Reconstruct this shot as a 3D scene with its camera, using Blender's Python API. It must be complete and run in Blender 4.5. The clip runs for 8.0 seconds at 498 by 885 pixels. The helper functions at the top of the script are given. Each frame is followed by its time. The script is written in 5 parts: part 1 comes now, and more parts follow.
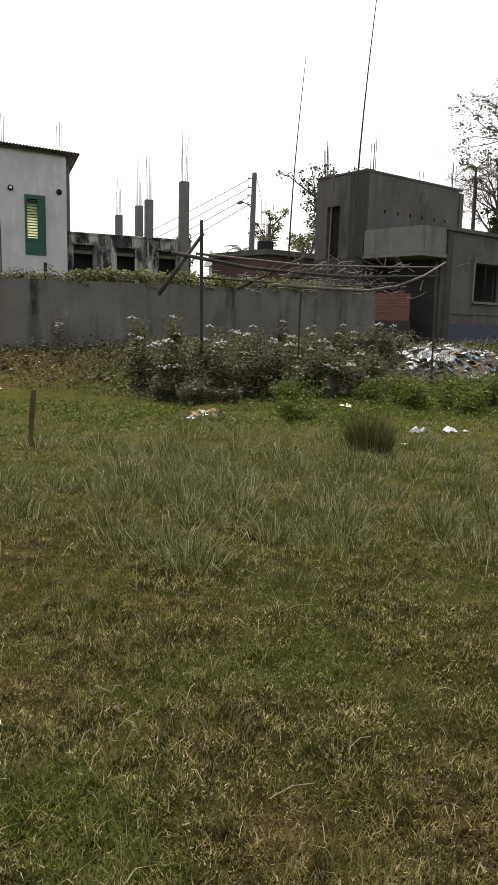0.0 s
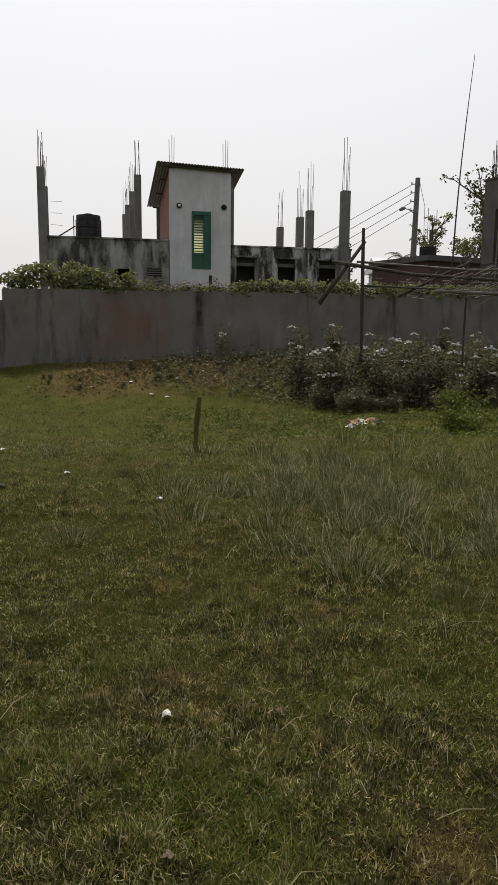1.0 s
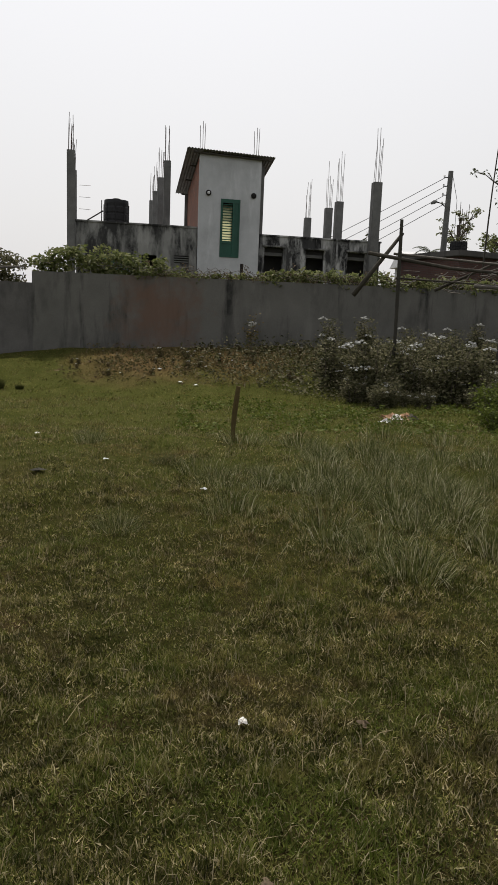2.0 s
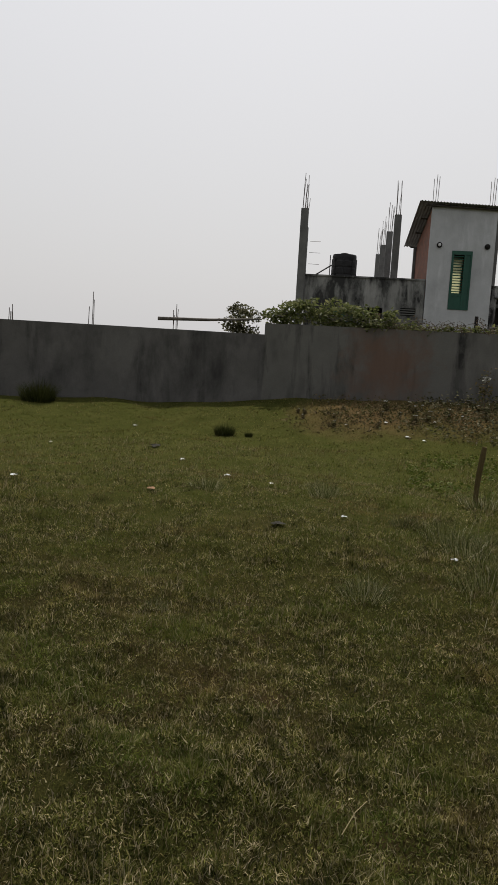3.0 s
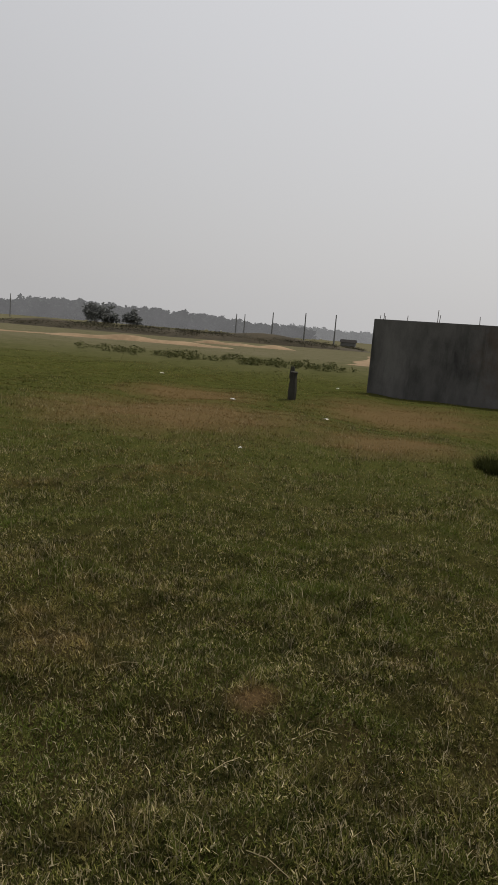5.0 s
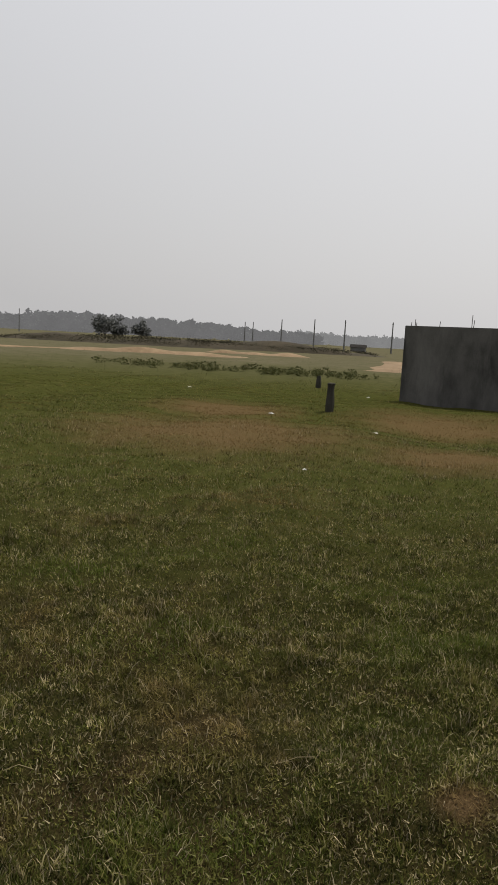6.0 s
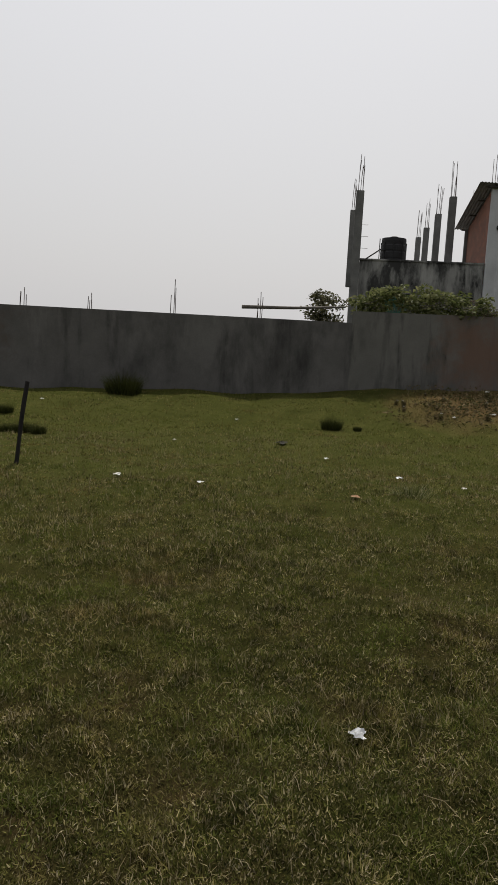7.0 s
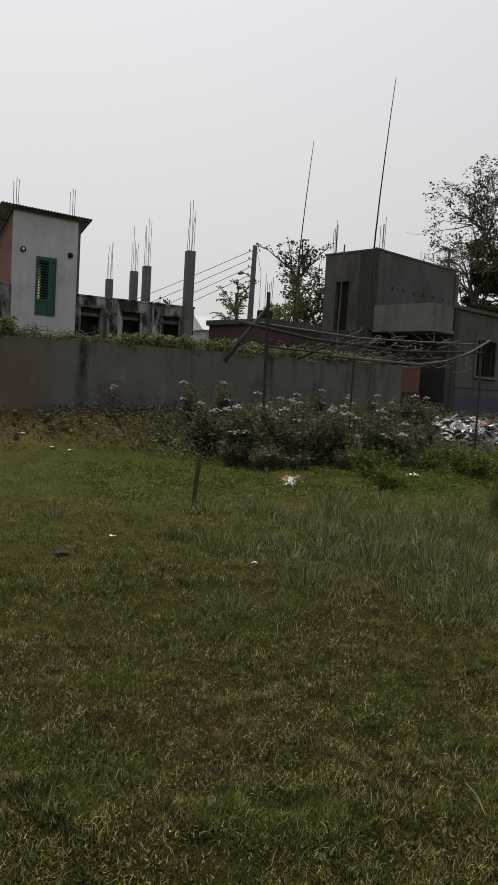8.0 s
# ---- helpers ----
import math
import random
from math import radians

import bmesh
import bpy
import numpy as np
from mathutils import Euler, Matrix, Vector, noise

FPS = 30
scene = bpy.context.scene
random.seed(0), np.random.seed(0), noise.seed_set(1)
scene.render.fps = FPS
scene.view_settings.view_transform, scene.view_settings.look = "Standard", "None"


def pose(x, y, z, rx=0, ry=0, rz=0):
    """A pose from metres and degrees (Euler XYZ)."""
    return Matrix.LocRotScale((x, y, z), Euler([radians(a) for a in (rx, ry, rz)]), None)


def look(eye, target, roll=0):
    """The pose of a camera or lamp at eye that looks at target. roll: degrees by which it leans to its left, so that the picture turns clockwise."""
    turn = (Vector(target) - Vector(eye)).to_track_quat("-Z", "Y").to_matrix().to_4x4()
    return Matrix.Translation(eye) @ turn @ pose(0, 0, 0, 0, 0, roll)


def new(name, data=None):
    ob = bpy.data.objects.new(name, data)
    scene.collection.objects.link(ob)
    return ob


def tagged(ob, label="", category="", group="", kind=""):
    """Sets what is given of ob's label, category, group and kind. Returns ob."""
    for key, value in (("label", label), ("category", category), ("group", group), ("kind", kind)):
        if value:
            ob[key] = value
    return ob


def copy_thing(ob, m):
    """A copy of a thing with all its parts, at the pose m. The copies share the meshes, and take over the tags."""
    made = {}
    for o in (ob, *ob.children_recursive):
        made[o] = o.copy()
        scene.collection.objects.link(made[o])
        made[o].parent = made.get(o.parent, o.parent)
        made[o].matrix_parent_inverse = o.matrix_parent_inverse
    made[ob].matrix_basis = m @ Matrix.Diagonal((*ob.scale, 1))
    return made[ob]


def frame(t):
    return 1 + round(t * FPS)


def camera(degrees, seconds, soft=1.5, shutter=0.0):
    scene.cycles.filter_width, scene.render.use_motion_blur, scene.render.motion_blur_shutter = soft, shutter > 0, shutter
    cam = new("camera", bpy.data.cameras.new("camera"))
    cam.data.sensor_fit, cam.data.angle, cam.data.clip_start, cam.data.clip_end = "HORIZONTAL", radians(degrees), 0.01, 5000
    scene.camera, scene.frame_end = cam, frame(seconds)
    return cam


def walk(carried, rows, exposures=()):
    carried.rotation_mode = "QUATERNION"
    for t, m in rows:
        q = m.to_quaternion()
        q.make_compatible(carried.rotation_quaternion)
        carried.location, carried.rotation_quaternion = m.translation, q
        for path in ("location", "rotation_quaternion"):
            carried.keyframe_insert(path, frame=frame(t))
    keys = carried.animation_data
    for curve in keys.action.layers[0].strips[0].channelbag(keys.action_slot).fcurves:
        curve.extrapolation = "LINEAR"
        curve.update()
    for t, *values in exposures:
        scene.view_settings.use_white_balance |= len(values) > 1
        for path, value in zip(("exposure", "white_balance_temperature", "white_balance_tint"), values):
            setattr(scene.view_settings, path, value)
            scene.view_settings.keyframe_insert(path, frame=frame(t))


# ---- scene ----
cam = camera(37.7, 8.0)
PATH = [
    (0, (1.82, 0.524, 1.49), (2.467, 2.386, 1.157), 1.5),
    (0.5, (1.78, 0.491, 1.501), (2.163, 2.432, 1.204), -0.4),
    (1, (1.774, 0.533, 1.478), (2.009, 2.494, 1.162), 0.6),
    (1.2, (1.768, 0.558, 1.471), (2.021, 2.511, 1.126), 1.2),
    (2.3, (1.414, 0.829, 1.441), (1.548, 2.796, 1.104), 3.1),
    (2.5, (1.349, 0.889, 1.442), (1.358, 2.871, 1.178), 2.1),
    (3, (1.215, 1.012, 1.458), (0.837, 2.962, 1.225), 3.3),
    (3.5, (0.997, 0.987, 1.458), (0.561, 2.926, 1.237), 4.4),
    (3.8, (0.912, 1.081, 1.488), (0.221, 2.937, 1.211), 3.8),
    (4, (0.764, 1.09, 1.483), (-0.231, 2.805, 1.218), 4.5),
    (4.2, (0.535, 1.159, 1.462), (-0.721, 2.692, 1.197), 2.8),
    (4.5, (0.21, 1.249, 1.44), (-1.307, 2.533, 1.219), 1.6),
    (5, (-0.257, 1.246, 1.384), (-1.864, 2.399, 1.085), 4.8),
    (5.2, (-0.391, 1.192, 1.37), (-1.96, 2.397, 1.081), 3.6),
    (6.3, (-1.076, 0.979, 1.469), (-2.712, 2.094, 1.19), 3.0),
    (6.5, (-1.098, 1.009, 1.473), (-2.474, 2.437, 1.216), 4.3),
    (7, (-0.909, 1.176, 1.487), (-1.289, 3.12, 1.21), 3.0),
    (7.5, (-0.817, 1.201, 1.504), (-0.445, 3.151, 1.264), 3.0),
    (8, (-0.618, 1.253, 1.46), (0.183, 3.079, 1.306), 3.3),
]
EXPOSURES = [(0.0, 0.72), (0.5, 0.3), (1.0, 0.08), (2.5, 0.05), (3.0, -0.2), (3.5, -0.28), (4.0, -0.36), (4.5, -0.38), (5.0, -0.3), (6.5, -0.1), (7.0, -0.22), (7.5, -0.22), (8.0, -0.18)]
walk(cam, [(t, look(eye, target, roll)) for t, eye, target, roll in PATH], EXPOSURES)

# ---- sky and sun ----
world = bpy.data.worlds.new("hazy_sky")
scene.world = world
world.use_nodes = True
wn, wl = world.node_tree.nodes, world.node_tree.links
sky = wn.new("ShaderNodeTexSky")
sky.sky_type, sky.sun_disc = "NISHITA", False
sky.sun_elevation, sky.sun_rotation = radians(61), radians(-3)
sky.air_density, sky.dust_density = 1.5, 6.0
SUN_AT = Vector((-0.05, 0.998, 1.8)).normalized()
# bright haze, whiter high up, warmer at the horizon, brightest round the veiled sun
view = wn.new("ShaderNodeTexCoord")
level = wn.new("ShaderNodeSeparateXYZ")
wl.new(view.outputs["Generated"], level.inputs[0])
veil = wn.new("ShaderNodeValToRGB")
veil.color_ramp.elements[0].position, veil.color_ramp.elements[0].color = 0.0, (0.85, 0.838, 0.84, 1)
veil.color_ramp.elements[1].position, veil.color_ramp.elements[1].color = 0.45, (0.846, 0.846, 0.872, 1)
wl.new(level.outputs["Z"], veil.inputs[0])
toward = wn.new("ShaderNodeVectorMath")
toward.operation = "DOT_PRODUCT"
toward.inputs[1].default_value = SUN_AT
wl.new(view.outputs["Generated"], toward.inputs[0])
glow = wn.new("ShaderNodeMapRange")
glow.inputs["From Min"].default_value, glow.inputs["From Max"].default_value = 0.2, 1.0
glow.inputs["To Min"].default_value, glow.inputs["To Max"].default_value = 6.9, 11.6
wl.new(toward.outputs["Value"], glow.inputs["Value"])
bright = wn.new("ShaderNodeVectorMath")
bright.operation = "SCALE"
wl.new(veil.outputs[0], bright.inputs[0])
wl.new(glow.outputs[0], bright.inputs["Scale"])
haze = wn.new("ShaderNodeMixRGB")
haze.inputs[0].default_value = 0.9
wl.new(sky.outputs[0], haze.inputs[1])
wl.new(bright.outputs[0], haze.inputs[2])
wl.new(haze.outputs[0], wn["Background"].inputs[0])
wn["Background"].inputs[1].default_value = 0.105

sun = new("sun", bpy.data.lights.new("sun", "SUN"))
sun.data.energy, sun.data.angle, sun.data.color = 4.3, radians(1.5), (1.0, 0.945, 0.84)
sun.matrix_world = look(SUN_AT * 40, (0, 0, 0))

# ---- materials ----


def node_mat(name):
    m = bpy.data.materials.new(name)
    m.use_nodes = True
    nt = m.node_tree
    return m, nt.nodes, nt.links, nt.nodes["Principled BSDF"]


def noise_node(n, l, scale, detail=6, rough=0.6, stretch=(1, 1, 1), coords="Object"):
    tc = n.new("ShaderNodeTexCoord")
    mp = n.new("ShaderNodeMapping")
    mp.inputs["Scale"].default_value = stretch
    no = n.new("ShaderNodeTexNoise")
    no.inputs["Scale"].default_value, no.inputs["Detail"].default_value, no.inputs["Roughness"].default_value = scale, detail, rough
    l.new(tc.outputs[coords], mp.inputs[0])
    l.new(mp.outputs[0], no.inputs["Vector"])
    return no


def ramp(n, l, src, stops):
    r = n.new("ShaderNodeValToRGB")
    e = r.color_ramp.elements
    while len(e) < len(stops):
        e.new(0.5)
    for k, (p, c) in enumerate(stops):
        e[k].position, e[k].color = p, (*c, 1) if len(c) == 3 else c
    l.new(src, r.inputs[0])
    return r.outputs[0]


def mix(n, l, fac, a, b, mode="MIX"):
    m = n.new("ShaderNodeMixRGB")
    m.blend_type = mode
    for k, v in ((0, fac), (1, a), (2, b)):
        if isinstance(v, (int, float)):
            m.inputs[k].default_value = v
        elif isinstance(v, tuple):
            m.inputs[k].default_value = (*v, 1)
        else:
            l.new(v, m.inputs[k])
    return m.outputs[0]


def bump(n, l, bsdf, src, strength=0.3, dist=0.01):
    b = n.new("ShaderNodeBump")
    b.inputs["Strength"].default_value, b.inputs["Distance"].default_value = strength, dist
    l.new(src, b.inputs["Height"])
    l.new(b.outputs[0], bsdf.inputs["Normal"])


def mottled(name, a, b, scale=3.0, rough=0.85, metal=0.0, bumps=0.3, dist=0.01, fine=40.0, stretch=(1, 1, 1)):
    """Two tones of one surface, mixed by coarse stains and fine grain."""
    m, n, l, p = node_mat(name)
    big = noise_node(n, l, scale, 8, 0.65, stretch)
    small = noise_node(n, l, fine, 4, 0.6)
    f = mix(n, l, 0.35, big.outputs[0], small.outputs[0])
    l.new(ramp(n, l, f, [(0.35, a), (0.65, b)]), p.inputs["Base Color"])
    p.inputs["Roughness"].default_value, p.inputs["Metallic"].default_value = rough, metal
    p.inputs["Specular IOR Level"].default_value = 0.1 if rough >= 0.9 else 0.35
    bump(n, l, p, f, bumps, dist)
    return m


def plaster(name, a, b, stain, stain_at=(0.52, 0.66), streak_at=(0.5, 0.72), patch=None, patch_at=None, blotch=0.35, blotch_at=(0.5, 0.72)):
    """Weathered cement plaster: blotches, rain streaks that run down, fine grain."""
    m, n, l, p = node_mat(name)
    blot = noise_node(n, l, 0.9, 9, 0.65)
    grain = noise_node(n, l, 30, 5, 0.7)
    base = ramp(n, l, mix(n, l, 0.3, blot.outputs[0], grain.outputs[0]), [(0.36, a), (0.64, b)])
    streak = noise_node(n, l, 1.0, 7, 0.62, (2.1, 2.1, 0.3))
    streak.inputs["Distortion"].default_value = 0.25
    high = noise_node(n, l, 2.3, 8, 0.7, (1, 1, 0.7))
    f1 = ramp(n, l, streak.outputs[0], [(streak_at[0], (0, 0, 0)), (streak_at[1], (1, 1, 1))])
    f2 = ramp(n, l, high.outputs[0], [(stain_at[0], (0, 0, 0)), (stain_at[1], (1, 1, 1))])
    fac = mix(n, l, 1.0, f1, f2, "MULTIPLY")
    col = mix(n, l, mix(n, l, 0.45, f1, fac), base, stain)
    spots = noise_node(n, l, 0.8, 7, 0.62, (1.5, 1.5, 0.6))
    spots.inputs["Distortion"].default_value = 0.15
    col = mix(n, l, ramp(n, l, spots.outputs[0], [(blotch_at[0], (0, 0, 0)), (blotch_at[1], (blotch, blotch, blotch))]), col, stain)
    pale = noise_node(n, l, 0.8, 7, 0.7, (2.2, 2.2, 0.5))
    col = mix(n, l, ramp(n, l, pale.outputs[0], [(0.55, (0, 0, 0)), (0.68, (0.3, 0.3, 0.3))]), col, tuple(min(1.0, q * 1.5) for q in b))
    if patch:
        tc = n.new("ShaderNodeTexCoord")
        d = n.new("ShaderNodeVectorMath")
        d.operation = "DISTANCE"
        l.new(tc.outputs["Object"], d.inputs[0])
        d.inputs[1].default_value = patch_at
        wob = noise_node(n, l, 2.6, 8, 0.75)
        s = n.new("ShaderNodeMath")
        s.operation = "MULTIPLY_ADD"
        s.inputs[1].default_value = 0.35
        l.new(d.outputs["Value"], s.inputs[0])
        l.new(wob.outputs[0], s.inputs[2])
        col = mix(n, l, ramp(n, l, s.outputs[0], [(0.62, (0.8, 0.8, 0.8)), (0.95, (0, 0, 0))]), col, patch)
    l.new(col, p.inputs["Base Color"])
    p.inputs["Roughness"].default_value = 0.92
    p.inputs["Specular IOR Level"].default_value = 0.2
    bump(n, l, p, mix(n, l, 0.5, grain.outputs[0], high.outputs[0]), 0.35, 0.012)
    return m


def leafy(name, tones, rough=0.6, through_light=0.25, patch_scale=0.6, dry=None, dry_at=(0.5, 0.62), worn=False):
    """Leaves and blades: each island its own tone, wide patches of drier growth, a little light let through."""
    m, n, l, p = node_mat(name)
    g = n.new("ShaderNodeNewGeometry")
    k = len(tones) - 1
    col = ramp(n, l, g.outputs["Random Per Island"], [(i / k, c) for i, c in enumerate(tones)])
    if dry:
        no = noise_node(n, l, patch_scale, 7, 0.7)
        col = mix(n, l, ramp(n, l, no.outputs[0], [(dry_at[0], (0, 0, 0)), (dry_at[1], (0.8, 0.8, 0.8))]), col, dry)
    if worn:
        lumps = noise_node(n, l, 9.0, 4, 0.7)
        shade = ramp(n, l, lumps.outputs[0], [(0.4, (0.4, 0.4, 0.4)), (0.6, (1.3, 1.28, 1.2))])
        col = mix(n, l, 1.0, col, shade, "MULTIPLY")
        lush = noise_node(n, l, 1.7, 5, 0.6)
        col = mix(n, l, ramp(n, l, lush.outputs[0], [(0.48, (0, 0, 0)), (0.66, (0.6, 0.6, 0.6))]), col, (0.075, 0.11, 0.013))
        dead = noise_node(n, l, 3.4, 6, 0.75)
        col = mix(n, l, ramp(n, l, dead.outputs[0], [(0.53, (0, 0, 0)), (0.68, (0.5, 0.5, 0.5))]), col, (0.155, 0.108, 0.048))
        col = mix(n, l, bare_mask(n, l), col, (0.19, 0.122, 0.055))
    l.new(col, p.inputs["Base Color"])
    p.inputs["Roughness"].default_value = rough
    p.inputs["Specular IOR Level"].default_value = 0.06
    if through_light:
        t = n.new("ShaderNodeBsdfTranslucent")
        l.new(col, t.inputs[0])
        mx = n.new("ShaderNodeMixShader")
        mx.inputs[0].default_value = through_light
        l.new(p.outputs[0], mx.inputs[1])
        l.new(t.outputs[0], mx.inputs[2])
        l.new(mx.outputs[0], n["Material Output"].inputs[0])
    return m


BARE = [(-10.2, 7.0, 3.6), (-10.6, 12.4, 3.0), (-13.5, 9.0, 2.4), (-7.2, 8.6, 1.8), (-2.26, 2.8, 0.16), (0.8, 17.4, 2.6), (2.8, 17.4, 1.9)]


def bare_mask(n, l):
    """Where the turf is worn to brown earth: ragged round spots on the plan."""
    tc = n.new("ShaderNodeTexCoord")
    flat = n.new("ShaderNodeVectorMath")
    flat.operation = "MULTIPLY"
    flat.inputs[1].default_value = (1, 1, 0)
    l.new(tc.outputs["Object"], flat.inputs[0])
    wob = noise_node(n, l, 1.3, 7, 0.7)
    total = None
    for x, y, r in BARE:
        d = n.new("ShaderNodeVectorMath")
        d.operation = "DISTANCE"
        d.inputs[1].default_value = (x, y, 0)
        l.new(flat.outputs[0], d.inputs[0])
        q = n.new("ShaderNodeMath")
        q.operation = "MULTIPLY_ADD"
        q.inputs[1].default_value = -1.0 / r
        q.inputs[2].default_value = 0.75
        l.new(d.outputs["Value"], q.inputs[0])
        if total is None:
            total = q.outputs[0]
        else:
            mx = n.new("ShaderNodeMath")
            mx.operation = "MAXIMUM"
            l.new(total, mx.inputs[0])
            l.new(q.outputs[0], mx.inputs[1])
            total = mx.outputs[0]
    ad = n.new("ShaderNodeMath")
    l.new(total, ad.inputs[0])
    l.new(wob.outputs[0], ad.inputs[1])
    return ramp(n, l, ad.outputs[0], [(0.42, (0, 0, 0)), (1.1, (0.78, 0.78, 0.78))])


def soil_mat(name):
    m, n, l, p = node_mat(name)
    wide = noise_node(n, l, 0.35, 8, 0.65)
    mid = noise_node(n, l, 2.2, 8, 0.7)
    fine = noise_node(n, l, 105, 8, 0.8)
    turf = ramp(n, l, fine.outputs[0], [(0.3, (0.011, 0.011, 0.004)), (0.55, (0.034, 0.034, 0.01)), (0.75, (0.085, 0.074, 0.026))])
    dry = ramp(n, l, fine.outputs[0], [(0.3, (0.016, 0.012, 0.006)), (0.6, (0.055, 0.04, 0.018)), (0.8, (0.12, 0.088, 0.042))])
    f = mix(n, l, 0.45, wide.outputs[0], mid.outputs[0])
    col = mix(n, l, ramp(n, l, f, [(0.48, (0, 0, 0)), (0.6, (1, 1, 1))]), turf, dry)
    # Soil blends by distance to brighter lawn, then dry plain greyed for haze.
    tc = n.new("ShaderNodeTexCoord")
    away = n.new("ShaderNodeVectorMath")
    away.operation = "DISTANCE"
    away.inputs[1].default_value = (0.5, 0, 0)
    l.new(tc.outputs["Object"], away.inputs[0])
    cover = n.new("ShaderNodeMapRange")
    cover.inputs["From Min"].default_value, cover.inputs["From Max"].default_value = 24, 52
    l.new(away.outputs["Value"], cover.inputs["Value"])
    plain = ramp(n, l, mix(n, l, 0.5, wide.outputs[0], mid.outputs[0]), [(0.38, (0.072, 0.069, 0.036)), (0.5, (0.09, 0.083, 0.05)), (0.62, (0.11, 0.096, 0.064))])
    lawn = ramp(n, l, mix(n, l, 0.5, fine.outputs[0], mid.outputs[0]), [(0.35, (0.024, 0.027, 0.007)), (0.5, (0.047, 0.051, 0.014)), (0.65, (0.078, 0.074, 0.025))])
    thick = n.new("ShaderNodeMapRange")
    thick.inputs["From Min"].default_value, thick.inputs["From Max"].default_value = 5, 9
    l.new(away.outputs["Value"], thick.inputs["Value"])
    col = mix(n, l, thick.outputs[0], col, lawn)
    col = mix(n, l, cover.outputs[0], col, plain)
    col = mix(n, l, bare_mask(n, l), col, ramp(n, l, fine.outputs[0], [(0.3, (0.06, 0.038, 0.019)), (0.7, (0.15, 0.098, 0.05))]))
    l.new(col, p.inputs["Base Color"])
    p.inputs["Roughness"].default_value = 0.95
    p.inputs["Specular IOR Level"].default_value = 0.0
    bump(n, l, p, mix(n, l, 0.4, fine.outputs[0], mid.outputs[0]), 0.8, 0.03)
    return m


SOIL = soil_mat("turf_soil")
WALL_A = plaster("boundary_plaster", (0.1, 0.098, 0.088), (0.145, 0.14, 0.127), (0.026, 0.026, 0.024), (0.45, 0.6), (0.53, 0.66), patch=(0.135, 0.084, 0.06), patch_at=(1.0, 19.0, 1.45), blotch=0.6)
WALL_B = plaster("side_wall_plaster", (0.078, 0.075, 0.07), (0.125, 0.12, 0.112), (0.02, 0.02, 0.019), (0.45, 0.6), (0.55, 0.72), patch=(0.08, 0.055, 0.04), patch_at=(-11.0, 16.8, 1.3), blotch=0.75)
HOUSE_W = plaster("pale_grey_paint", (0.36, 0.37, 0.38), (0.47, 0.48, 0.49), (0.22, 0.22, 0.22), (0.6, 0.8), (0.6, 0.85))
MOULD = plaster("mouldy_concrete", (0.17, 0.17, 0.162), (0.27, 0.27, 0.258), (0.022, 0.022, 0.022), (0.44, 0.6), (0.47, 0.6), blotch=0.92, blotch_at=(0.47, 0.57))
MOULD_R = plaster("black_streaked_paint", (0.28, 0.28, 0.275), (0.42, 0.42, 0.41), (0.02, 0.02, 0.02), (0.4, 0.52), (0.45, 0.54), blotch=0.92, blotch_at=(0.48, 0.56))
CEMENT = plaster("raw_cement_render", (0.075, 0.071, 0.066), (0.108, 0.103, 0.096), (0.032, 0.031, 0.029), (0.52, 0.68), (0.58, 0.85), blotch=0.6, blotch_at=(0.5, 0.66))
# Lighter copy of CEMENT: sunlight on the balcony is put into its colour.
LIT_CEMENT = plaster("lit_cement_render", (0.13, 0.126, 0.118), (0.18, 0.175, 0.163), (0.045, 0.044, 0.042), (0.52, 0.68), (0.56, 0.8), blotch=0.6, blotch_at=(0.5, 0.66))
# Darker copy of CEMENT for the corner pier, pilaster and ground floor.
DARK_CEMENT = plaster("dark_cement_render", (0.04, 0.039, 0.037), (0.06, 0.058, 0.055), (0.02, 0.02, 0.02), (0.55, 0.7), (0.66, 0.9))
COLUMN = mottled("cast_concrete", (0.1, 0.1, 0.098), (0.17, 0.17, 0.164), 2.5, 0.9)
STEEL = mottled("rusty_steel", (0.05, 0.04, 0.035), (0.11, 0.075, 0.055), 8, 0.7, 0.3)
TIN = mottled("corrugated_tin", (0.12, 0.115, 0.112), (0.26, 0.25, 0.24), 2, 0.6, 0.25)
GREEN = mottled("green_door_paint", (0.008, 0.055, 0.036), (0.013, 0.075, 0.05), 3, 0.45)
GRILLE = leafy("thin_yellow_cloth", [(0.7, 0.72, 0.54), (0.76, 0.77, 0.6)], 0.9, 0.85)
# Near-black tone paints in the missing light of rooms behind openings.
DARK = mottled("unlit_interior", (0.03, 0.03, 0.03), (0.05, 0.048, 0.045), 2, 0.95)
BLUE = mottled("blue_grey_paint", (0.034, 0.04, 0.058), (0.055, 0.06, 0.08), 2, 0.8)
PVC = mottled("black_tank_plastic", (0.008, 0.008, 0.009), (0.016, 0.016, 0.017), 3, 0.65, bumps=0.05)
WOOD = mottled("weathered_wood", (0.032, 0.029, 0.024), (0.078, 0.07, 0.057), 6, 0.9, stretch=(1, 1, 0.15))
BAMBOO = mottled("dry_bamboo", (0.06, 0.052, 0.044), (0.15, 0.135, 0.115), 5, 0.75, stretch=(1, 1, 0.2))
STUMP = mottled("old_dark_timber", (0.024, 0.023, 0.019), (0.062, 0.058, 0.048), 7, 0.95, stretch=(1, 1, 0.2))
POSTWOOD = mottled("brown_split_wood", (0.045, 0.034, 0.014), (0.105, 0.08, 0.034), 6, 0.95, stretch=(1, 1, 0.15))
BARK = mottled("grey_bark", (0.06, 0.05, 0.042), (0.13, 0.11, 0.095), 6, 0.95)
IRON = mottled("dark_iron", (0.012, 0.012, 0.012), (0.032, 0.028, 0.025), 9, 0.9, 0.0)
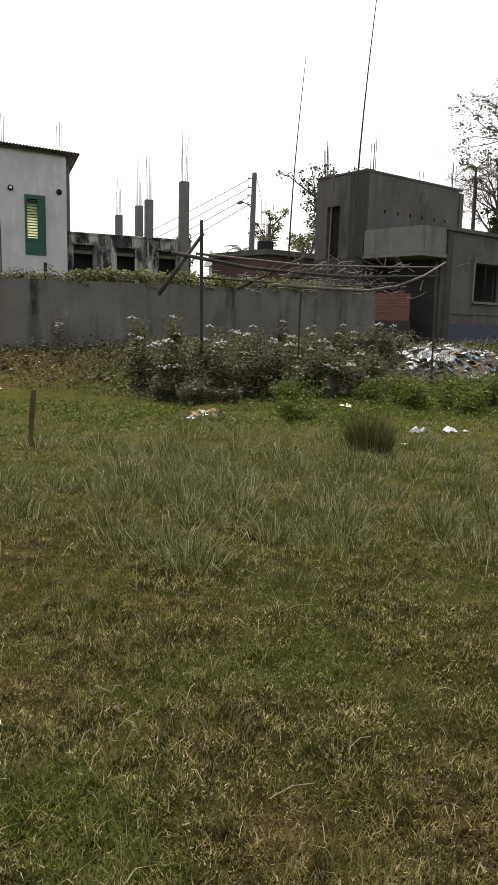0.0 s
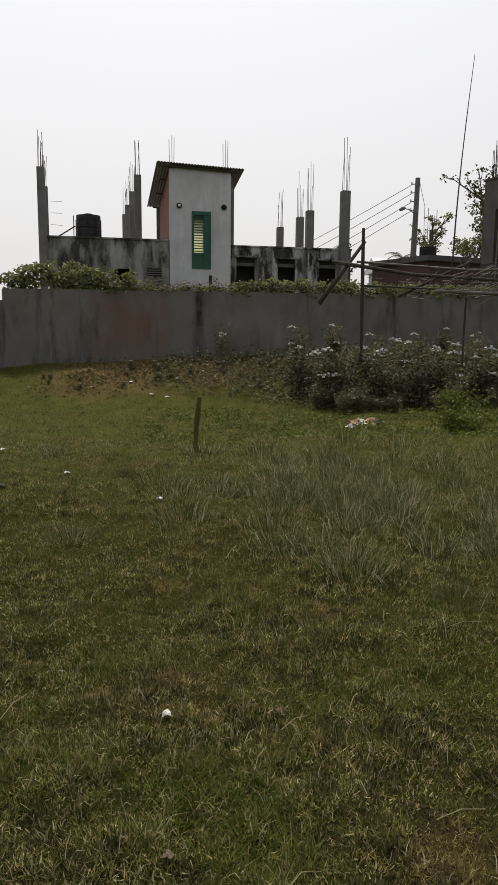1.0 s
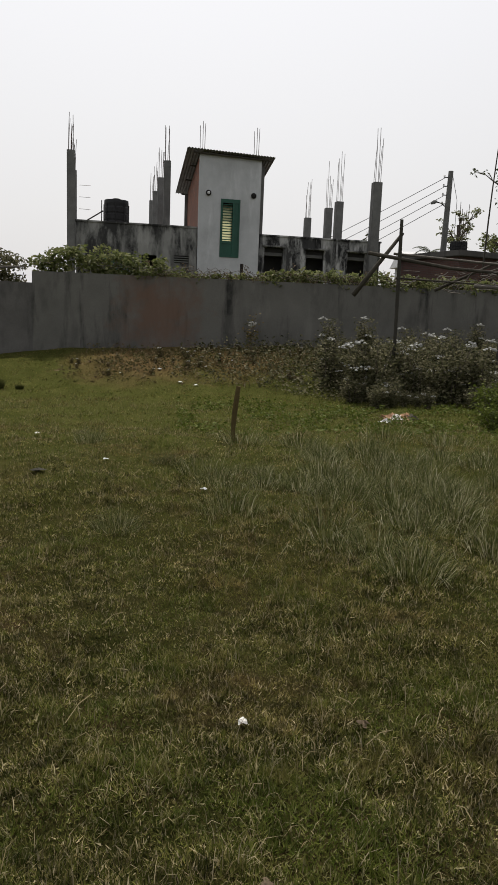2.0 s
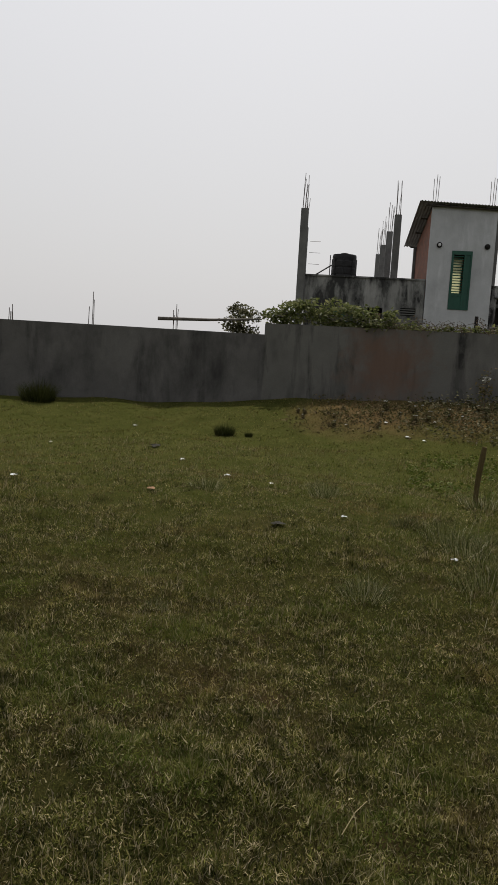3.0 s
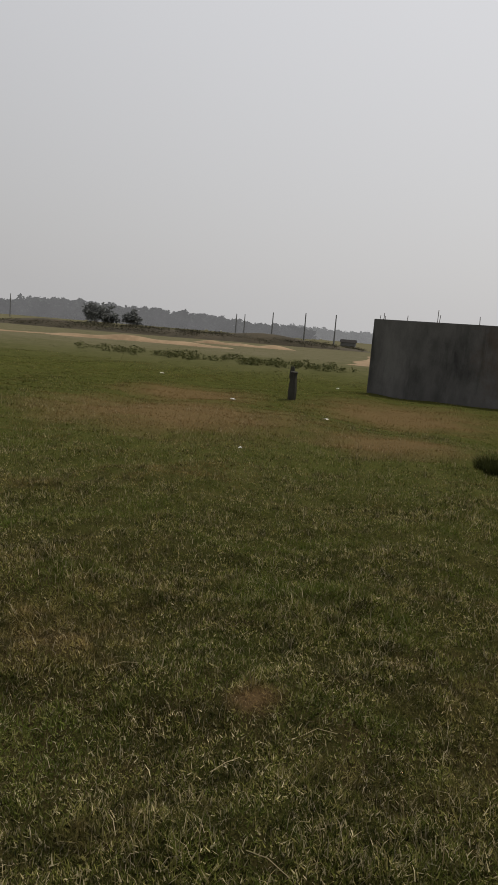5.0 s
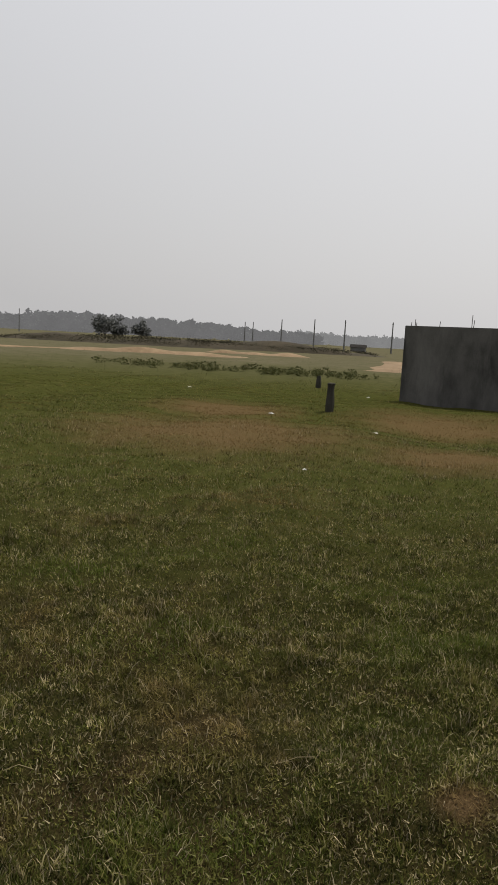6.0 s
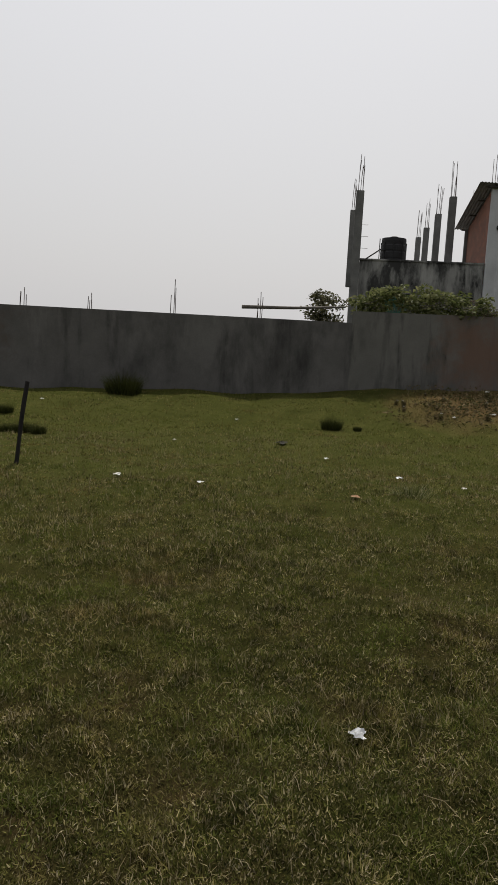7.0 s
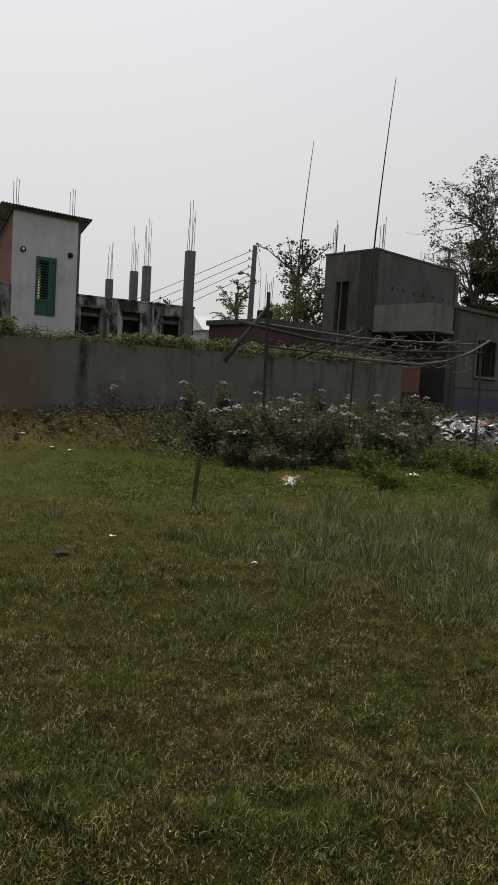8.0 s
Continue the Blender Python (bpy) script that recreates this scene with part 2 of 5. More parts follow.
GREYBAG = mottled("grey_plastic_film", (0.14, 0.15, 0.16), (0.3, 0.3, 0.31), 16, 0.5)
LITTER = mottled("white_plastic_film", (0.45, 0.46, 0.47), (0.68, 0.68, 0.68), 14, 0.4, bumps=0.1)


def brick_mat(name, a, b, mortar):
    m, n, l, p = node_mat(name)
    tc = n.new("ShaderNodeTexCoord")
    sep = n.new("ShaderNodeSeparateXYZ")
    add = n.new("ShaderNodeMath")
    com = n.new("ShaderNodeCombineXYZ")
    l.new(tc.outputs["Object"], sep.inputs[0])
    l.new(sep.outputs[0], add.inputs[0])
    l.new(sep.outputs[1], add.inputs[1])
    l.new(add.outputs[0], com.inputs[0])
    l.new(sep.outputs[2], com.inputs[1])
    br = n.new("ShaderNodeTexBrick")
    br.inputs["Color1"].default_value, br.inputs["Color2"].default_value, br.inputs["Mortar"].default_value = (*a, 1), (*b, 1), (*mortar, 1)
    br.inputs["Scale"].default_value, br.inputs["Mortar Size"].default_value = 1.0, 0.008
    br.inputs["Brick Width"].default_value, br.inputs["Row Height"].default_value = 0.25, 0.08
    l.new(com.outputs[0], br.inputs["Vector"])
    no = noise_node(n, l, 3, 6)
    l.new(mix(n, l, ramp(n, l, no.outputs[0], [(0.4, (0, 0, 0)), (0.7, (0.6, 0.6, 0.6))]), br.outputs[0], (0.08, 0.05, 0.04)), p.inputs["Base Color"])
    p.inputs["Roughness"].default_value = 0.9
    bump(n, l, p, br.outputs["Fac"], -0.5, 0.01)
    return m


BRICK = brick_mat("orange_brick", (0.29, 0.1, 0.055), (0.2, 0.072, 0.042), (0.17, 0.14, 0.115))
RED_BRICK = brick_mat("red_brick", (0.16, 0.042, 0.03), (0.1, 0.03, 0.023), (0.13, 0.11, 0.1))
OLD_BRICK = brick_mat("dark_red_brick", (0.09, 0.036, 0.028), (0.065, 0.03, 0.024), (0.07, 0.06, 0.055))

# ---- mesh building ----


class Geo:
    """Gathers vertices and faces of one mesh."""

    def __init__(self):
        self.v, self.f = [], []

    def face(self, *pts):
        k = len(self.v)
        self.v += [tuple(p) for p in pts]
        self.f.append(tuple(range(k, k + len(pts))))
        return self

    def box(self, a, b):
        (x0, y0, z0), (x1, y1, z1) = a, b
        k = len(self.v)
        self.v += [(x0, y0, z0), (x1, y0, z0), (x1, y1, z0), (x0, y1, z0), (x0, y0, z1), (x1, y0, z1), (x1, y1, z1), (x0, y1, z1)]
        self.f += [tuple(k + i for i in q) for q in ((0, 3, 2, 1), (4, 5, 6, 7), (0, 1, 5, 4), (1, 2, 6, 5), (2, 3, 7, 6), (3, 0, 4, 7))]
        return self

    def tube(self, path, radii, n=7, caps=True):
        """A round rod along a list of points; radii one or one a point."""
        path = [Vector(p) for p in path]
        if isinstance(radii, (int, float)):
            radii = [radii] * len(path)
        rings = []
        for i, p in enumerate(path):
            d = (path[min(i + 1, len(path) - 1)] - path[max(i - 1, 0)]).normalized()
            u = d.orthogonal().normalized()
            if abs(d.z) < 0.95:
                u = d.cross(Vector((0, 0, 1))).normalized()
            w = d.cross(u)
            k = len(self.v)
            self.v += [tuple(p + radii[i] * (math.cos(2 * math.pi * j / n) * u + math.sin(2 * math.pi * j / n) * w)) for j in range(n)]
            rings.append(k)
        for a, b in zip(rings, rings[1:]):
            self.f += [(a + j, a + (j + 1) % n, b + (j + 1) % n, b + j) for j in range(n)]
        if caps:
            self.f += [tuple(rings[0] + j for j in range(n)), tuple(rings[-1] + j for j in reversed(range(n)))]
        return self

    def lathe(self, profile, centre=(0, 0, 0), n=24):
        """Turned shape: profile of (radius, height) from bottom to top."""
        cx, cy, cz = centre
        rings = []
        for r, z in profile:
            k = len(self.v)
            self.v += [(cx + r * math.cos(2 * math.pi * j / n), cy + r * math.sin(2 * math.pi * j / n), cz + z) for j in range(n)]
            rings.append(k)
        for a, b in zip(rings, rings[1:]):
            self.f += [(a + j, a + (j + 1) % n, b + (j + 1) % n, b + j) for j in range(n)]
        self.f += [tuple(rings[0] + j for j in reversed(range(n))), tuple(rings[-1] + j for j in range(n))]
        return self

    def mesh(self, name, mat, bevel=0.0, smooth=False):
        me = bpy.data.meshes.new(name)
        me.from_pydata(self.v, [], self.f)
        bm = bmesh.new()
        bm.from_mesh(me)
        bmesh.ops.recalc_face_normals(bm, faces=bm.faces)
        if bevel:
            bmesh.ops.bevel(bm, geom=list(bm.edges), offset=bevel, segments=2, affect="EDGES", clamp_overlap=True)
        bm.to_mesh(me)
        bm.free()
        me.materials.append(mat)
        if smooth:
            me.polygons.foreach_set("use_smooth", [True] * len(me.polygons))
        return me


def part(name, geo, mat, parent=None, label="", bevel=0.0, smooth=False):
    ob = new(name, geo.mesh(name, mat, bevel, smooth))
    if parent is not None:
        ob.parent = parent
    return tagged(ob, label)


def thing(name, label, category, group="", kind=""):
    return tagged(new(name), label, category, group, kind)


def raw_mesh(name, verts, faces, mat):
    """A large mesh straight from arrays; faces all of one length."""
    me = bpy.data.meshes.new(name)
    verts, faces = np.asarray(verts, np.float32), np.asarray(faces, np.int32)
    me.vertices.add(len(verts))
    me.vertices.foreach_set("co", verts.ravel())
    k = faces.shape[1]
    me.loops.add(faces.size)
    me.loops.foreach_set("vertex_index", faces.ravel())
    me.polygons.add(len(faces))
    me.polygons.foreach_set("loop_start", np.arange(0, faces.size, k, dtype=np.int32))
    me.update(calc_edges=True)
    me.materials.append(mat)
    return me


# ---- the plan ----
AY, AX0, AX1, ATOP = 19.0, -2.04, 11.9, 2.31
BX1, BY1, BTOP = -15.1, 15.8, 2.03
BDIR = Vector((BX1 - AX0, BY1 - AY, 0)).normalized()
BNORM = Vector((-BDIR.y, BDIR.x, 0))
BLEN = math.hypot(BX1 - AX0, BY1 - AY)
rng = np.random.default_rng(7)


def patches(x, y, size, seed):
    """Smooth random field from 0 to 1 with lumps of that size."""
    r = np.random.default_rng(seed)
    lat = r.random((128, 128))
    u, v = np.asarray(x, float) / size, np.asarray(y, float) / size
    i, j = np.floor(u).astype(int), np.floor(v).astype(int)
    f, g = u - i, v - j
    f, g = f * f * (3 - 2 * f), g * g * (3 - 2 * g)
    a, b, c, d = lat[i % 128, j % 128], lat[(i + 1) % 128, j % 128], lat[i % 128, (j + 1) % 128], lat[(i + 1) % 128, (j + 1) % 128]
    return (a * (1 - f) + b * f) * (1 - g) + (c * (1 - f) + d * f) * g


def smooth_step(t):
    t = np.clip(t, 0, 1)
    return t * t * (3 - 2 * t)


def ground_z(x, y):
    """Height of the field: nearly level, with a bank that rises to the boundary walls."""
    x, y = np.asarray(x, float), np.asarray(y, float)
    base = np.interp(x, [-30, -15.1, -11.5, -8, -4, -2, 0, 3, 8, 12, 20], [-0.1, -0.08, 0.0, 0.15, 0.2, 0.38, 0.56, 0.66, 0.72, 0.8, 0.8])
    line = np.where(x > AX0, AY, AY + (x - AX0) * 0.245)
    near = smooth_step(1 - (line - y) / np.interp(x, [-8, -2, 2, 20], [3.5, 3.6, 4.2, 5.0]))
    far_fade = smooth_step((60 - np.hypot(x, y - 10)) / 25)
    dip = -0.15 * smooth_step((y - 8.8) / 2.5) * smooth_step((line - 1.5 - y) / 3) * smooth_step((x + 14) / 5)
    bumps = 0.035 * np.sin(x * 0.9 + 0.6) * np.cos(y * 0.8 + x * 0.3) + 0.02 * np.sin(x * 2.3 + y * 1.9) + 0.012 * np.sin(x * 5.1 - y * 4.3 + 1)
    close = smooth_step((15 - np.hypot(x, y)) / 7)
    tussock = close * (0.05 * (patches(x, y, 0.42, 11) - 0.5) + 0.042 * (patches(x, y, 0.17, 12) - 0.5))
    return (base * near + dip + bumps + tussock) * far_fade + 0.02


def spread(a, b, step, far, ratio=1.25):
    mid = list(np.arange(a, b + step / 2, step))
    lo, hi, s = [a], [b], step
    while hi[-1] < far:
        s *= ratio
        hi.append(hi[-1] + s)
        lo.append(lo[-1] - s)
    return np.array(lo[:0:-1] + mid + hi[1:])


gx = np.unique(np.concatenate([spread(-20, 24, 0.2, 1800), np.arange(-6, 7, 0.066)]))
gy = np.unique(np.concatenate([spread(-3, 22, 0.2, 1800), np.arange(1.4, 9, 0.066)]))
X, Y = np.meshgrid(gx, gy)
gv = np.stack([X, Y, ground_z(X, Y)], -1).reshape(-1, 3)
w = len(gx)
ii = (np.arange(len(gy) - 1)[:, None] * w + np.arange(w - 1)[None]).ravel()
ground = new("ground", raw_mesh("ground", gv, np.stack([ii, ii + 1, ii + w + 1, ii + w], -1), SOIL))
ground.data.polygons.foreach_set("use_smooth", [True] * len(ground.data.polygons))
tagged(ground, "short uneven pasture turf with dry brown patches", "ground", kind="structure")

# ---- boundary walls ----
wall_front = part("wall_front", Geo().box((AX0, AY, 0.0), (AX1, AY + 0.2, ATOP)), WALL_A, bevel=0.015)
tagged(wall_front, "stained grey cement-rendered boundary wall below a creeper", "wall", kind="structure")
g = Geo()
e = BNORM * -0.2 if BNORM.y < 0 else BNORM * 0.2
p0, p1 = Vector((AX0, AY, 0)) - BDIR * 0.15, Vector((BX1, BY1, 0))
for lo, hi in ((-0.4, BTOP),):
    quad = [p0, p1, p1 + e, p0 + e]
    k = len(g.v)
    g.v += [(q.x, q.y, z) for z in (lo, hi) for q in quad]
    g.f += [tuple(k + i for i in q) for q in ((0, 3, 2, 1), (4, 5, 6, 7), (0, 1, 5, 4), (1, 2, 6, 5), (2, 3, 7, 6), (3, 0, 4, 7))]
wall_side = tagged(part("wall_side", g, WALL_B, bevel=0.012), "streaked grey cement boundary wall with bare bars on top", "wall", kind="structure")


def on_b(x, off=0.1):
    t = (x - AX0) / (BX1 - AX0)
    return AX0 + t * (BX1 - AX0) + e.x / 0.2 * off, AY + t * (BY1 - AY) + e.y / 0.2 * off


# ---- house behind the wall ----
def wall_with_holes(x0, x1, z0, z1, y, thick, holes):
    """A wall along x with openings (x0, x1, z0, z1) cut right through, as one closed skin."""
    g = Geo()
    xs = sorted({x0, x1, *[h[0] for h in holes], *[h[1] for h in holes]})
    zs = sorted({z0, z1, *[h[2] for h in holes], *[h[3] for h in holes]})
    known = {}

    def v(i, j, k):
        if (i, j, k) not in known:
            known[i, j, k] = len(g.v)
            g.v.append((xs[i], y + thick * k, zs[j]))
        return known[i, j, k]

    def solid(i, j):
        if not (0 <= i < len(xs) - 1 and 0 <= j < len(zs) - 1):
            return False
        mx, mz = (xs[i] + xs[i + 1]) / 2, (zs[j] + zs[j + 1]) / 2
        return not any(h[0] < mx < h[1] and h[2] < mz < h[3] for h in holes)

    for i in range(len(xs) - 1):
        for j in range(len(zs) - 1):
            if not solid(i, j):
                continue
            g.f.append((v(i, j, 0), v(i + 1, j, 0), v(i + 1, j + 1, 0), v(i, j + 1, 0)))
            g.f.append((v(i, j, 1), v(i, j + 1, 1), v(i + 1, j + 1, 1), v(i + 1, j, 1)))
            for di, dj, a, b in ((-1, 0, (i, j), (i, j + 1)), (1, 0, (i + 1, j), (i + 1, j + 1)), (0, -1, (i, j), (i + 1, j)), (0, 1, (i, j + 1), (i + 1, j + 1))):
                if not solid(i + di, j + dj):
                    g.f.append((v(*a, 0), v(*b, 0), v(*b, 1), v(*a, 1)))
    return g


def side_wall(x, y0, y1, z0, z1, thick, holes=()):
    """The same along y: its outer face at x."""
    g = wall_with_holes(y0, y1, z0, z1, 0, thick, list(holes))
    g.v = [(x + b, a, c) for a, b, c in g.v]
    return g


def rebar_column(parent, x, y, z0, z1, w, rods, rod_len, name="column"):
    """A cast concrete column with bare rods standing out of its top."""
    r = w / 2
    col = part(name, Geo().box((x - r, y - r, z0), (x + r, y + r, z1)), COLUMN, parent, "bare cast concrete column", bevel=0.012)
    spots = [(-1, -1), (1, -1), (1, 1), (-1, 1), (0, -1), (0, 1)][:rods]
    for sx, sy in spots:
        h = rod_len * random.uniform(0.55, 1.08)
        bx, by = x + sx * r * 0.6, y + sy * r * 0.6
        lx, ly = random.uniform(-0.05, 0.07), random.uniform(-0.05, 0.05)
        part("rod", Geo().tube([(bx, by, z1 - 0.1), (bx + lx * 0.4, by + ly * 0.4, z1 + h * 0.6), (bx + lx, by + ly, z1 + h)], 0.011, 5), STEEL, col)
    return col


house = thing("house", "unfinished grey concrete house with bare columns and mouldy parapet", "house")
house.matrix_world = pose(3.0, 31.2, 0, 0, 0, 5.5)
G0 = 0.3
RIGHT_WINS = [(1.9, 2.7, 2.6, 4.26), (3.67, 4.44, 2.6, 4.24), (5.48, 6.28, 2.6, 4.24)]
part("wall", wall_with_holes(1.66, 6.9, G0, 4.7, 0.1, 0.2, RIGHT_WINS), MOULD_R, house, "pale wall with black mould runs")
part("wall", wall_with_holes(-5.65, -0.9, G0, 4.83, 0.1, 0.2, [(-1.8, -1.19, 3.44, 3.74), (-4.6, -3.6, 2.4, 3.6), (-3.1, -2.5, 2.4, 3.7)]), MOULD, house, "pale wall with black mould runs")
part("coping", Geo().box((-5.7, 0.06, 4.83), (-0.9, 0.34, 4.9)), MOULD, house, bevel=0.01)
part("coping", Geo().box((1.66, 0.06, 4.7), (6.94, 0.34, 4.77)), MOULD_R, house, bevel=0.01)
part("side_wall", Geo().box((-5.65, 0.3, G0), (-5.45, 13.8, 4.83)), MOULD, house)
part("side_wall", Geo().box((6.7, 0.3, G0), (6.9, 13.8, 4.7)), MOULD, house)
part("roof_slab", Geo().box((-5.45, 0.3, 3.95), (6.54, 13.6, 4.08)), COLUMN, house)
part("back_wall", Geo().box((-5.45, 13.6, G0), (6.54, 13.8, 4.7)), MOULD, house)
# Added dark panels block the view through the windows, above the slab too.
part("dark_backing", Geo().box((-5.45, 3.0, G0), (6.54, 3.15, 3.95)), DARK, house)
part("dark_backing", Geo().box((1.85, 0.95, G0), (6.54, 1.05, 3.945)), DARK, house)
part("dark_infill", Geo().box((1.85, 0.31, 4.085), (6.54, 0.4, 4.6)), DARK, house)
for k in range(3):
    part("vent_slat", Geo().box((-1.79, 0.13, 3.48 + 0.09 * k), (-1.2, 0.2, 3.52 + 0.09 * k)), COLUMN, house)
shutter = part("shutter", Geo().box((-4.58, 0.14, 2.42), (-3.62, 0.18, 3.58)), GREEN, house, "green painted shutter", bevel=0.006)
for k in range(4):
    part("batten", Geo().box((-4.55 + 0.25 * k, 0.115, 2.45), (-4.49 + 0.25 * k, 0.138, 3.55)), GREEN, shutter)
for x in (-3.1, -2.8, -2.5):
    part("window_bar", Geo().tube([(x, 0.2, 2.4), (x, 0.2, 3.7)], 0.012, 5), IRON, house)
for x0, x1, z0, z1 in RIGHT_WINS:
    part("window_sill", Geo().box((x0 - 0.08, 0.0, z1 + 0.02), (x1 + 0.08, 0.098, z1 + 0.09)), MOULD, house, bevel=0.01)
# stair hut on the roof
DOOR = (0.01, 0.8, 3.76, 6.03)
part("hut_front", wall_with_holes(-0.88, 1.62, G0, 7.66, -0.05, 0.18, [DOOR]), HOUSE_W, house, "pale grey painted hut front")
for x in (-0.88, 1.44):
    g = Geo()
    k = 0
    g.v = [(x + dx, y, z) for dx in (0, 0.18) for y, z in ((0.135, 4.08), (4.4, 4.08), (4.4, 6.85), (0.135, 7.6))]
    g.f = [(0, 1, 2, 3), (7, 6, 5, 4), (0, 4, 5, 1), (1, 5, 6, 2), (2, 6, 7, 3), (3, 7, 4, 0)]
    part("hut_side", g, BRICK, house, "bare orange brick side")
part("hut_back", wall_with_holes(-0.7, 1.44, 4.08, 6.85, 4.22, 0.18, [(0.66, 1.12, 4.5, 6.3)]), BRICK, house)
part("corner_post", Geo().box((1.64, 0.3, 4.08), (1.82, 0.55, 7.45)), COLUMN, house, bevel=0.01)
part("corner_post", Geo().box((-1.0, 4.3, 4.08), (-0.885, 4.5, 6.8)), COLUMN, house, bevel=0.01)


def tin_roof():
    """Corrugated sheet, ridges running from the front edge down to the back."""
    g = Geo()
    xs = np.arange(-1.4, 2.13, 0.024)
    rows = [(-0.28, 7.78), (1.9, 7.37), (4.8, 6.82)]
    for lift in (0.0, -0.012):
        for y, z in rows:
            for x in xs:
                g.v.append((x, y, z - 0.035 * (x - 0.4) + 0.018 * math.sin((x + 1.35) * 2 * math.pi / 0.12) + lift))
    n = len(xs)
    for s in (0, 3):
        for r in range(2):
            for i in range(n - 1):
                a = (s + r) * n + i
                g.f.append((a, a + 1, a + n + 1, a + n))
    for i in range(n - 1):
        g.f.append((i, i + 1, 3 * n + i + 1, 3 * n + i))
        g.f.append((2 * n + i, 2 * n + i + 1, 5 * n + i + 1, 5 * n + i))
    return g


roof = part("tin_roof", tin_roof(), TIN, house, "rusted corrugated tin roof")
for y, z in ((-0.15, 7.68), (1.2, 7.42), (2.8, 7.12), (4.5, 6.78)):
    part("rafter", Geo().tube([(-1.15, y, z + 0.02), (2.05, y, z - 0.09)], 0.035, 6), WOOD, roof)
door = part("door_frame", wall_with_holes(DOOR[0] + 0.003, DOOR[1] - 0.003, DOOR[2] + 0.003, DOOR[3] - 0.003, -0.08, 0.07,
            [(0.1, 0.5, 4.4, 5.88), (0.1, 0.5, 3.86, 4.3), (0.57, 0.74, 3.86, 5.88)]), GREEN, house, "green steel grille door")
part("door_panel", Geo().box((0.57, -0.05, 3.86), (0.74, -0.03, 5.88)), GREEN, door)
part("door_panel", Geo().box((0.1, -0.05, 3.86), (0.5, -0.03, 4.3)), GREEN, door)
for k in range(14):
    z = 4.46 + k * 0.104
    part("grille_bar", Geo().tube([(0.1, -0.045, z), (0.5, -0.045, z)], 0.021, 6), GREEN, door)
part("curtain", Geo().box((0.6, 4.16, 4.4), (1.16, 4.17, 6.4)), GRILLE, house, "thin pale yellow curtain")
for x, mat in ((-0.5, LITTER), (1.33, IRON)):
    lamp = part("wall_vent", Geo().lathe([(0.09, 0), (0.11, 0.02), (0.11, 0.05), (0.05, 0.06)], n=14), IRON, house)
    lamp.matrix_basis = pose(x, -0.05, 6.22, 90, 0, 0)
    c = part("cap", Geo().lathe([(0.045, 0), (0.06, 0.02), (0.05, 0.05), (0.01, 0.06)], n=12), mat, lamp)
    c.matrix_basis = pose(0, 0, 0.055)
for k, y in enumerate((0.0, 4.05)):
    rebar_column(house, -5.83 - 0.1 * k, y, G0 if k < 1 else 4.08, 7.42 - 0.02 * k, 0.3, 6, 1.35)
for k, y in enumerate((2.0, 6.0, 10.0, 13.4)):
    rebar_column(house, -2.0, y, 4.08, 7.7, 0.28, 5, 1.4)
for (x, y) in ((6.5, -0.1), (6.62, 5.4), (6.75, 7.6), (6.75, 11.7)):
    rebar_column(house, x, y, G0 if y < 0 else 4.08, 7.1, 0.36, 5, 2.15)
for x, y in ((-0.75, 0.4), (1.45, 0.4), (0.3, 3.0), (-0.9, 3.2)):
    for d in (-0.07, 0.02, 0.09):
        h = random.uniform(0.95, 1.45) if y < 1 else 0.5
        part("rod", Geo().tube([(x + d, y, 7.3), (x + d * 1.3, y, 7.75 + h)], 0.011, 5), STEEL, house)
for k in range(4):
    part("tie_rod", Geo().tube([(-5.7, 4.1 + 0.3 * k, 5.3 + 0.55 * k), (-5.2, 4.1 + 0.3 * k, 5.27 + 0.56 * k)], 0.008, 4), STEEL, house)

# ---- water tank on the roof ----


def water_tank(label, x, y, z, r, h):
    t = thing("water_tank", label, "tank")
    t.matrix_world = pose(x, y, z)
    prof = [(r * 0.97, 0)]
    for k in range(6):
        a = 0.05 * h + k * 0.14 * h
        prof += [(r, a), (r, a + 0.09 * h), (r * 0.965, a + 0.105 * h), (r * 0.965, a + 0.125 * h)]
    prof += [(r * 0.985, 0.93 * h), (r * 0.96, 0.985 * h), (r * 0.4, h)]
    body = part("body", Geo().lathe(prof, n=32), PVC, t)
    part("lid", Geo().lathe([(r * 0.3, h * 0.995), (r * 0.32, h * 1.0), (r * 0.32, h * 1.02), (r * 0.2, h * 1.03)], n=20), PVC, body)
    for k in range(8):
        a = k * math.pi / 4
        part("rib", Geo().tube([(r * 1.0 * math.cos(a), r * 1.0 * math.sin(a), 0.02), (r * 1.0 * math.cos(a), r * 1.0 * math.sin(a), 0.9 * h)], 0.02, 6), PVC, body)
    return t


water_tank("black ribbed plastic water tank standing on the roof", -1.45, 35.0, 4.08, 0.55, 2.22)
g = Geo().tube([(-2.9, 33.4, 4.95), (-2.0, 34.6, 5.75)], 0.03, 7)
tagged(part("pipe", g, IRON), "dark pipe slanting up to the tank", "pipe")
tagged(part("pipe", Geo().tube([(-2.05, 34.55, 4.1), (-2.05, 34.55, 6.2)], 0.02, 6), IRON), "thin upright pipe beside the black tank", "pipe")

# ---- neighbouring house ----
QA = 20
house2 = thing("house", "raw cement two-storey house with balcony and dark brick porch", "house")
house2.matrix_world = pose(15.01, 21.87, -0.13, 0, 0, QA)
part("tower_side", side_wall(0, 3.305, 5.0, 3.9, 6.78, 0.2, [(3.78, 4.42, 3.92, 5.75)]), CEMENT, house2)
holes = [(1.0 + 0.7 * k, 1.1 + 0.7 * k, 5.48, 5.6) for k in range(6)]
part("tower_front", wall_with_holes(0.145, 5.35, 3.9, 6.78, 2.55, 0.2, holes), CEMENT, house2)
